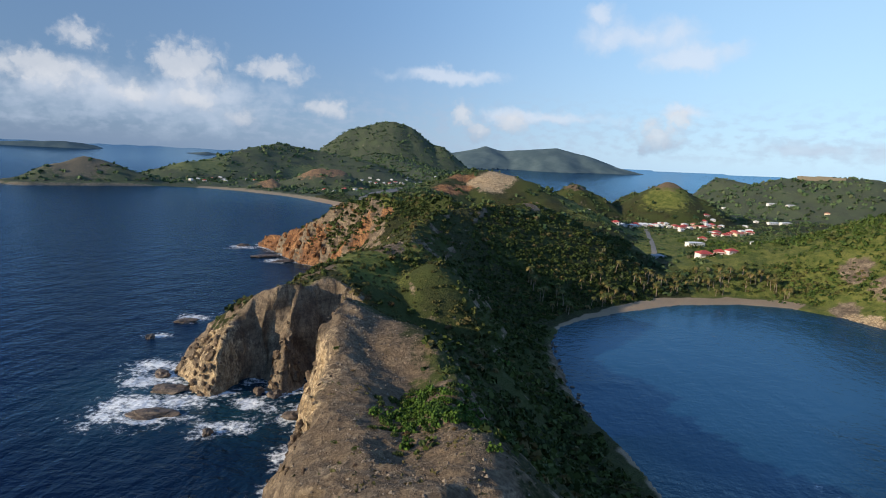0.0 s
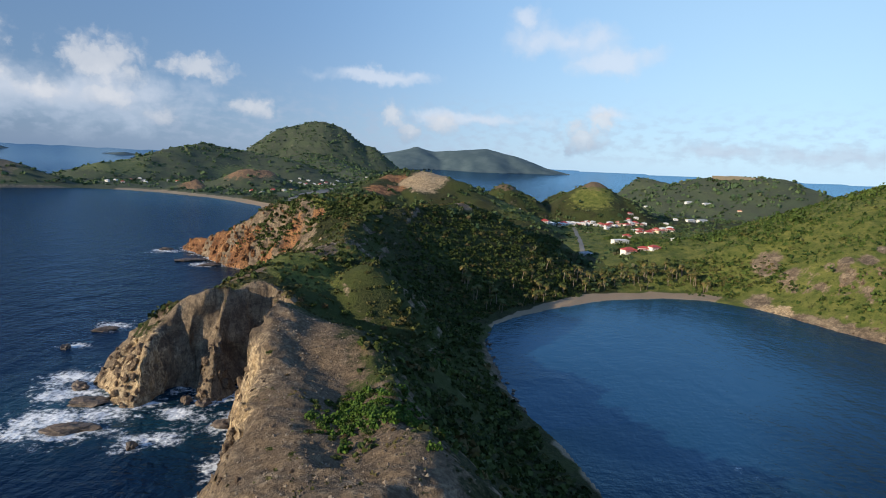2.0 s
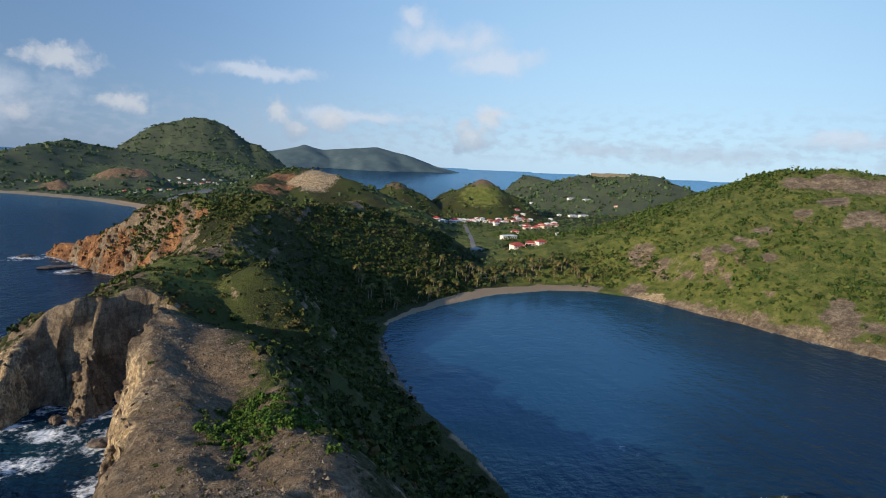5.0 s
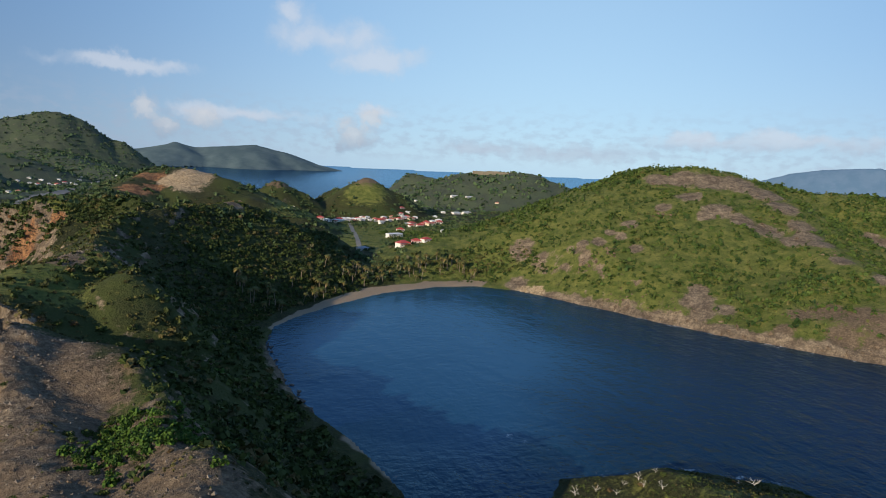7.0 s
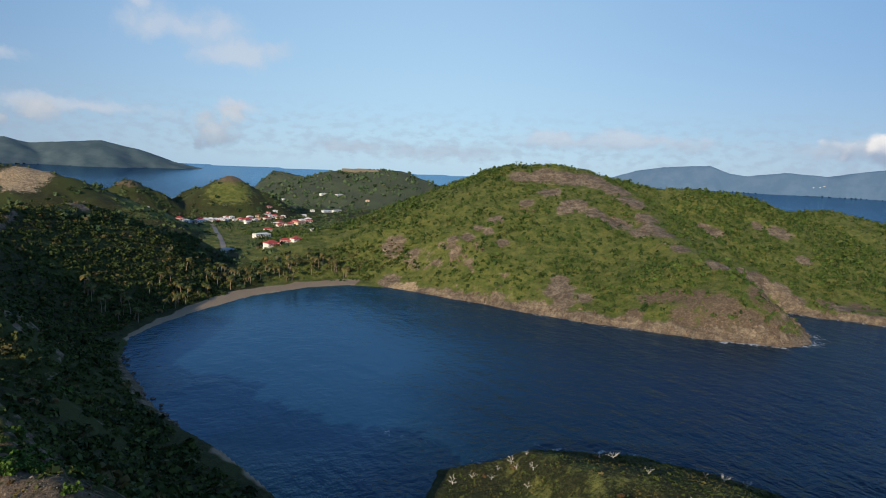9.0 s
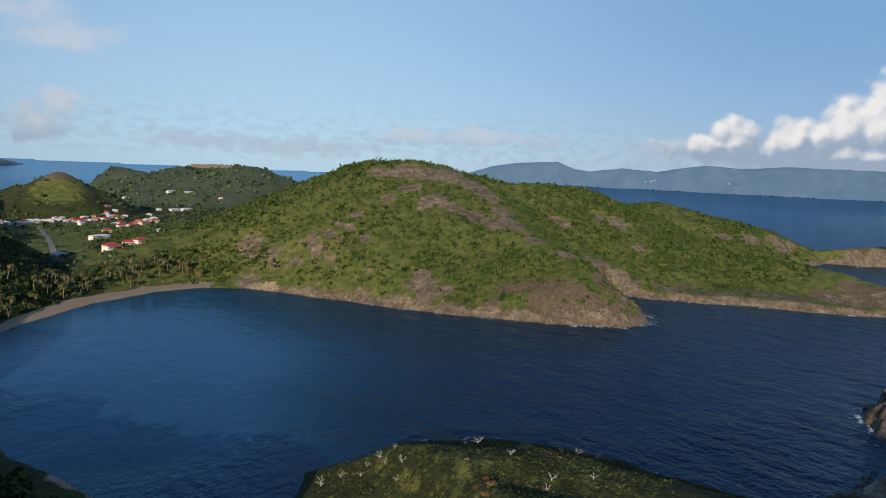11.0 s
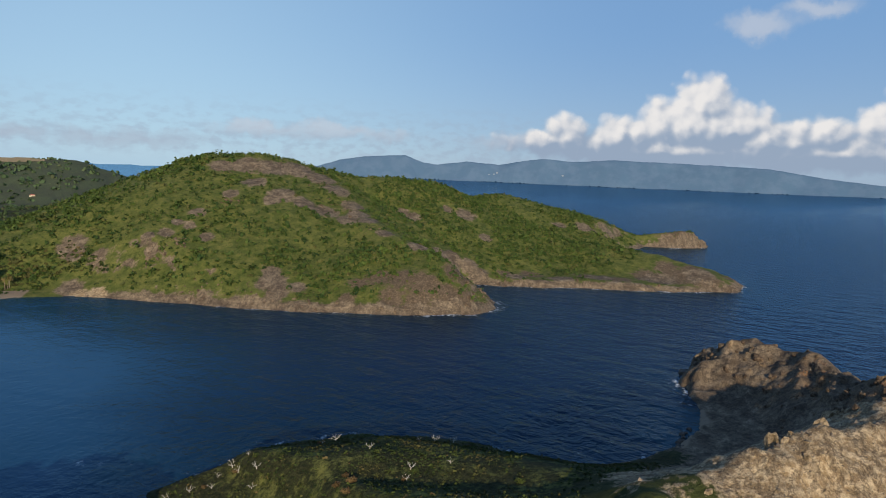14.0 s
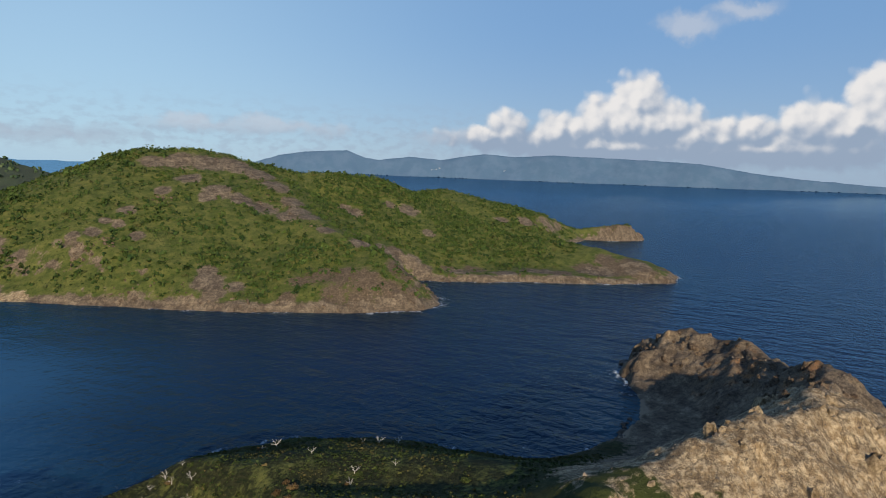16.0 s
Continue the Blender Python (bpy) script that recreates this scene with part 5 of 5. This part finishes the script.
def house(label, w, d, h, pitch, wall, roof, porch):
    top = tagged(new("house"), label, "house", "houses of the village")
    bm = bmesh.new()
    box(bm, -w / 2, w / 2, -d / 2, d / 2, -2.0, h)
    part("wall", bm, wall, top)
    bm = bmesh.new()
    o, r = 0.6, max(w - d, 0.6) / 2
    low = [bm.verts.new(p) for p in ((-w / 2 - o, -d / 2 - o, h), (w / 2 + o, -d / 2 - o, h), (w / 2 + o, d / 2 + o, h), (-w / 2 - o, d / 2 + o, h))]
    eave = [bm.verts.new(v.co + Vector((0, 0, 0.18))) for v in low]
    a, b = bm.verts.new((-r, 0, h + pitch)), bm.verts.new((r, 0, h + pitch))
    bm.faces.new(low[::-1])
    for i in range(4):
        bm.faces.new((low[i], low[(i + 1) % 4], eave[(i + 1) % 4], eave[i]))
    bm.faces.new((eave[0], eave[1], b, a))
    bm.faces.new((eave[2], eave[3], a, b))
    bm.faces.new((eave[1], eave[2], b))
    bm.faces.new((eave[3], eave[0], a))
    part("roof", bm, roof, top)
    count = max(2, int(w / 3))
    for side in (-1, 1):
        for i in range(count):
            x = -w / 2 + (i + 0.5) * w / count
            bm = bmesh.new()
            if side < 0 and i == count // 2:
                box(bm, x - 0.5, x + 0.5, -d / 2 - 0.05, -d / 2 + 0.05, 0, 2.1)
                part("door", bm, WOOD, top)
            else:
                box(bm, x - 0.6, x + 0.6, side * d / 2 - 0.05, side * d / 2 + 0.05, 1.0, 2.3)
                part("window", bm, GLASS, top)
    if porch:
        bm = bmesh.new()
        box(bm, -w / 2, w / 2, -d / 2 - 2.6, -d / 2 - 0.65, h - 0.75, h - 0.6)
        part("porch_roof", bm, roof, top)
        for x in (-w / 2 + 0.2, 0, w / 2 - 0.2):
            bm = bmesh.new()
            box(bm, x - 0.1, x + 0.1, -d / 2 - 2.5, -d / 2 - 2.3, -1.5, h - 0.75)
            part("post", bm, wall, top)
    return top


models = [house("white house with a bright red hipped roof", 11, 8, 3.4, 2.4, WALLS[0], ROOFS[0], True), house("cream house with a faded red hipped roof", 10, 7, 3.2, 2.0, WALLS[1], ROOFS[1], False),
          house("small white house with a white roof", 9, 7, 3.2, 1.6, WALLS[0], ROOFS[2], False), house("ochre house with an orange tiled roof", 12, 8, 5.6, 2.2, WALLS[2], ROOFS[3], False),
          house("white house with a grey metal roof", 10, 8, 3.4, 1.8, WALLS[0], ROOFS[4], True), house("long white holiday block with a pale roof", 19, 7, 3.6, 1.2, WALLS[0], ROOFS[2], False)]
NEAR_HOUSES = [(127, 524, 0), (138, 521, 0), (146, 518, 0), (182, 765, 0), (158, 694, 5), (216, 842, 0), (227, 837, 0), (246, 853, 1), (162, 570, 1), (275, 906, 2), (180, 909, 0),
               (193, 923, 0), (205, 922, 1), (219, 926, 0), (209, 937, 1), (227, 955, 0), (241, 967, 2), (165, 935, 1), (352, 1051, 5), (377, 1068, 5), (423, 1283, 5), (448, 1255, 5),
               (347, 1316, 2), (294, 989, 2), (238, 932, 1), (489, 1197, 1), (98, 557, 4), (60, 952, 2), (178, 866, 2), (228, 941, 2), (181, 561, 2), (337, 1082, 2), (174, 552, 2)]
VILLAGE_HOUSES = [(186, 905, 0), (199, 912, 2), (212, 930, 1), (222, 944, 2), (236, 950, 0), (196, 934, 2), (247, 874, 0), (255, 866, 1), (238, 862, 0), (262, 893, 2), (224, 872, 0), (213, 858, 2),
                  (268, 880, 0), (172, 918, 2), (181, 928, 1), (244, 944, 1), (252, 958, 2), (232, 972, 0)]
ROW_HOUSES = [(84, 787, 0), (98, 860, 2), (107, 876, 4), (113, 875, 1), (123, 899, 0), (130, 902, 2), (137, 902, 4), (144, 900, 1), (154, 922, 0), (161, 921, 2), (93, 801, 2),
              (107, 874, 2), (116, 890, 2), (122, 889, 2), (132, 913, 2), (139, 916, 2), (146, 916, 2), (153, 914, 2), (163, 936, 2), (170, 935, 2)]
BEACH_HOUSES = [(-834, 1386), (-785, 1332), (-819, 1423), (-812, 1450), (-795, 1440), (-745, 1355), (-806, 1310), (-742, 1447), (-728, 1470), (-692, 1518), (-463, 1250), (-440, 1239), (-444, 1322), (-428, 1345), (-415, 1356), (-770, 1400), (-760, 1370)]
TOWN_HOUSES = [(-522, 1702), (-495, 1695), (-474, 1679), (-481, 1732), (-460, 1715), (-440, 1705), (-434, 1744), (-416, 1738), (-415, 1802), (-378, 1754), (-382, 1850), (-361, 1878), (-400, 1700), (-450, 1760), (-350, 1800), (-330, 1850), (-367, 2007), (-340, 1930), (-420, 1840), (-505, 1730), (-545, 1690), (-310, 1900), (-380, 2594), (-355, 2611), (-470, 1650), (-440, 1650)]
rng = random.Random(77)
used_models = set()


def settle(k, x, y, turn=None):
    m = pose(x, y, min(ground_at(x + e, y + f) for e in (-3, 3) for f in (-3, 3)) + 0.5, 0, 0, rng.uniform(-35, 35) if turn is None else turn)
    if k in used_models:
        thing = copy_thing(models[k], m)
        s = rng.uniform(0.72, 0.95)
        thing.scale = (s, s, s)
    else:
        models[k].matrix_basis = m
        used_models.add(k)


for x, y, k in NEAR_HOUSES + VILLAGE_HOUSES + ROW_HOUSES:
    settle(k, x, y, 22 if k == 5 else None)
for x, y in BEACH_HOUSES + TOWN_HOUSES:
    settle(rng.choice((0, 1, 2, 2, 4, 4, 2)), x, y)


# ---- fort, runway, roads ----
def fort():
    top = tagged(new("fort"), "low tan stone fort on the flat hilltop", "fort")
    stone = plain("fort_stone", (0.17, 0.15, 0.11), 0.9, size=4)
    corners = [(-48, -12), (-20, -26), (40, -20), (52, 6), (20, 24), (-36, 18)]
    for (ax, ay), (bx, by) in zip(corners, corners[1:] + corners[:1]):
        bm = bmesh.new()
        long = math.hypot(bx - ax, by - ay)
        box(bm, -0.5, long + 0.5, -1.2, 1.2, -6, 2.2)
        bmesh.ops.transform(bm, matrix=Matrix.Translation((ax, ay, 0)) @ Matrix.Rotation(math.atan2(by - ay, bx - ax), 4, "Z"), verts=bm.verts)
        part("wall", bm, stone, top)
    bm = bmesh.new()
    box(bm, -14, 14, -7, 7, -2, 3.6)
    part("keep", bm, stone, top)
    top.matrix_basis = pose(548, 1370, ground_at(548, 1370) - 1.3, 0, 0, -38)


fort()


def strip(name, label, category, points, width, mat, lift=0.35):
    """A surface laid along the ground."""
    verts, faces, row = [], [], 0
    for (ax, ay), (bx, by) in zip(points, points[1:]):
        long = math.hypot(bx - ax, by - ay)
        nx, ny = -(by - ay) / long, (bx - ax) / long
        n = max(2, int(long / 6))
        for i in range(n + 1):
            s = i / n
            for e in (-0.5, -0.17, 0.17, 0.5):
                px, py = ax + (bx - ax) * s + nx * e * width, ay + (by - ay) * s + ny * e * width
                verts.append((px, py, ground_at(px, py) + lift))
            if i:
                k = len(verts) - 8
                faces += [(k + j, k + j + 1, k + j + 5, k + j + 4) for j in range(3)]
    me = bpy.data.meshes.new(name)
    me.from_pydata(verts, [], faces)
    me.materials.append(mat)
    return tagged(new(name, me), label, category, kind="structure")


ASPHALT = plain("worn_asphalt", (0.17, 0.165, 0.15), 0.9, size=8)
strip("road_runway", "worn grey airstrip beside the long beach", "runway", [(-325, 1030), (-340, 1200), (-345, 1420)], 26, ASPHALT)
strip("road_valley", "narrow grey road through the valley meadow", "road", [(94, 545), (108, 640), (122, 760), (135, 890)], 5, ASPHALT)


# ---- towns on the far shores, a haze of pale walls ----
def far_town(name, label, seed, number, spots):
    """Small pale blocks strewn about spots (bearing, height in degrees, spread, distance), joined into one mesh."""
    rng = np.random.default_rng(seed)
    bm = bmesh.new()
    for k in range(number):
        b, a, spread, far = spots[k % len(spots)]
        b, a = radians(b + rng.normal(0, spread)), radians(a + rng.normal(0, 0.09))
        x, y, z = far * math.sin(b), far * math.cos(b), 87 + far * math.tan(a)
        w, h = rng.uniform(2.5, 6.0), rng.uniform(1.5, 3.0)
        box(bm, x - w, x + w, y - w, y + w, z - h, z + h)
    me = bpy.data.meshes.new(name)
    bm.to_mesh(me)
    bm.free()
    me.materials.append(WALLS[0])
    return tagged(new(name, me), label, "distant town", kind="stuff")


far_town("mainland_town", "pale houses of a hazy town across the strait", 91, 120, [(62.5, 0.12, 1.6, 4570), (66.0, 0.05, 1.2, 4560), (71.5, 0.1, 2.2, 4560), (76.5, 0.05, 1.5, 4560)])
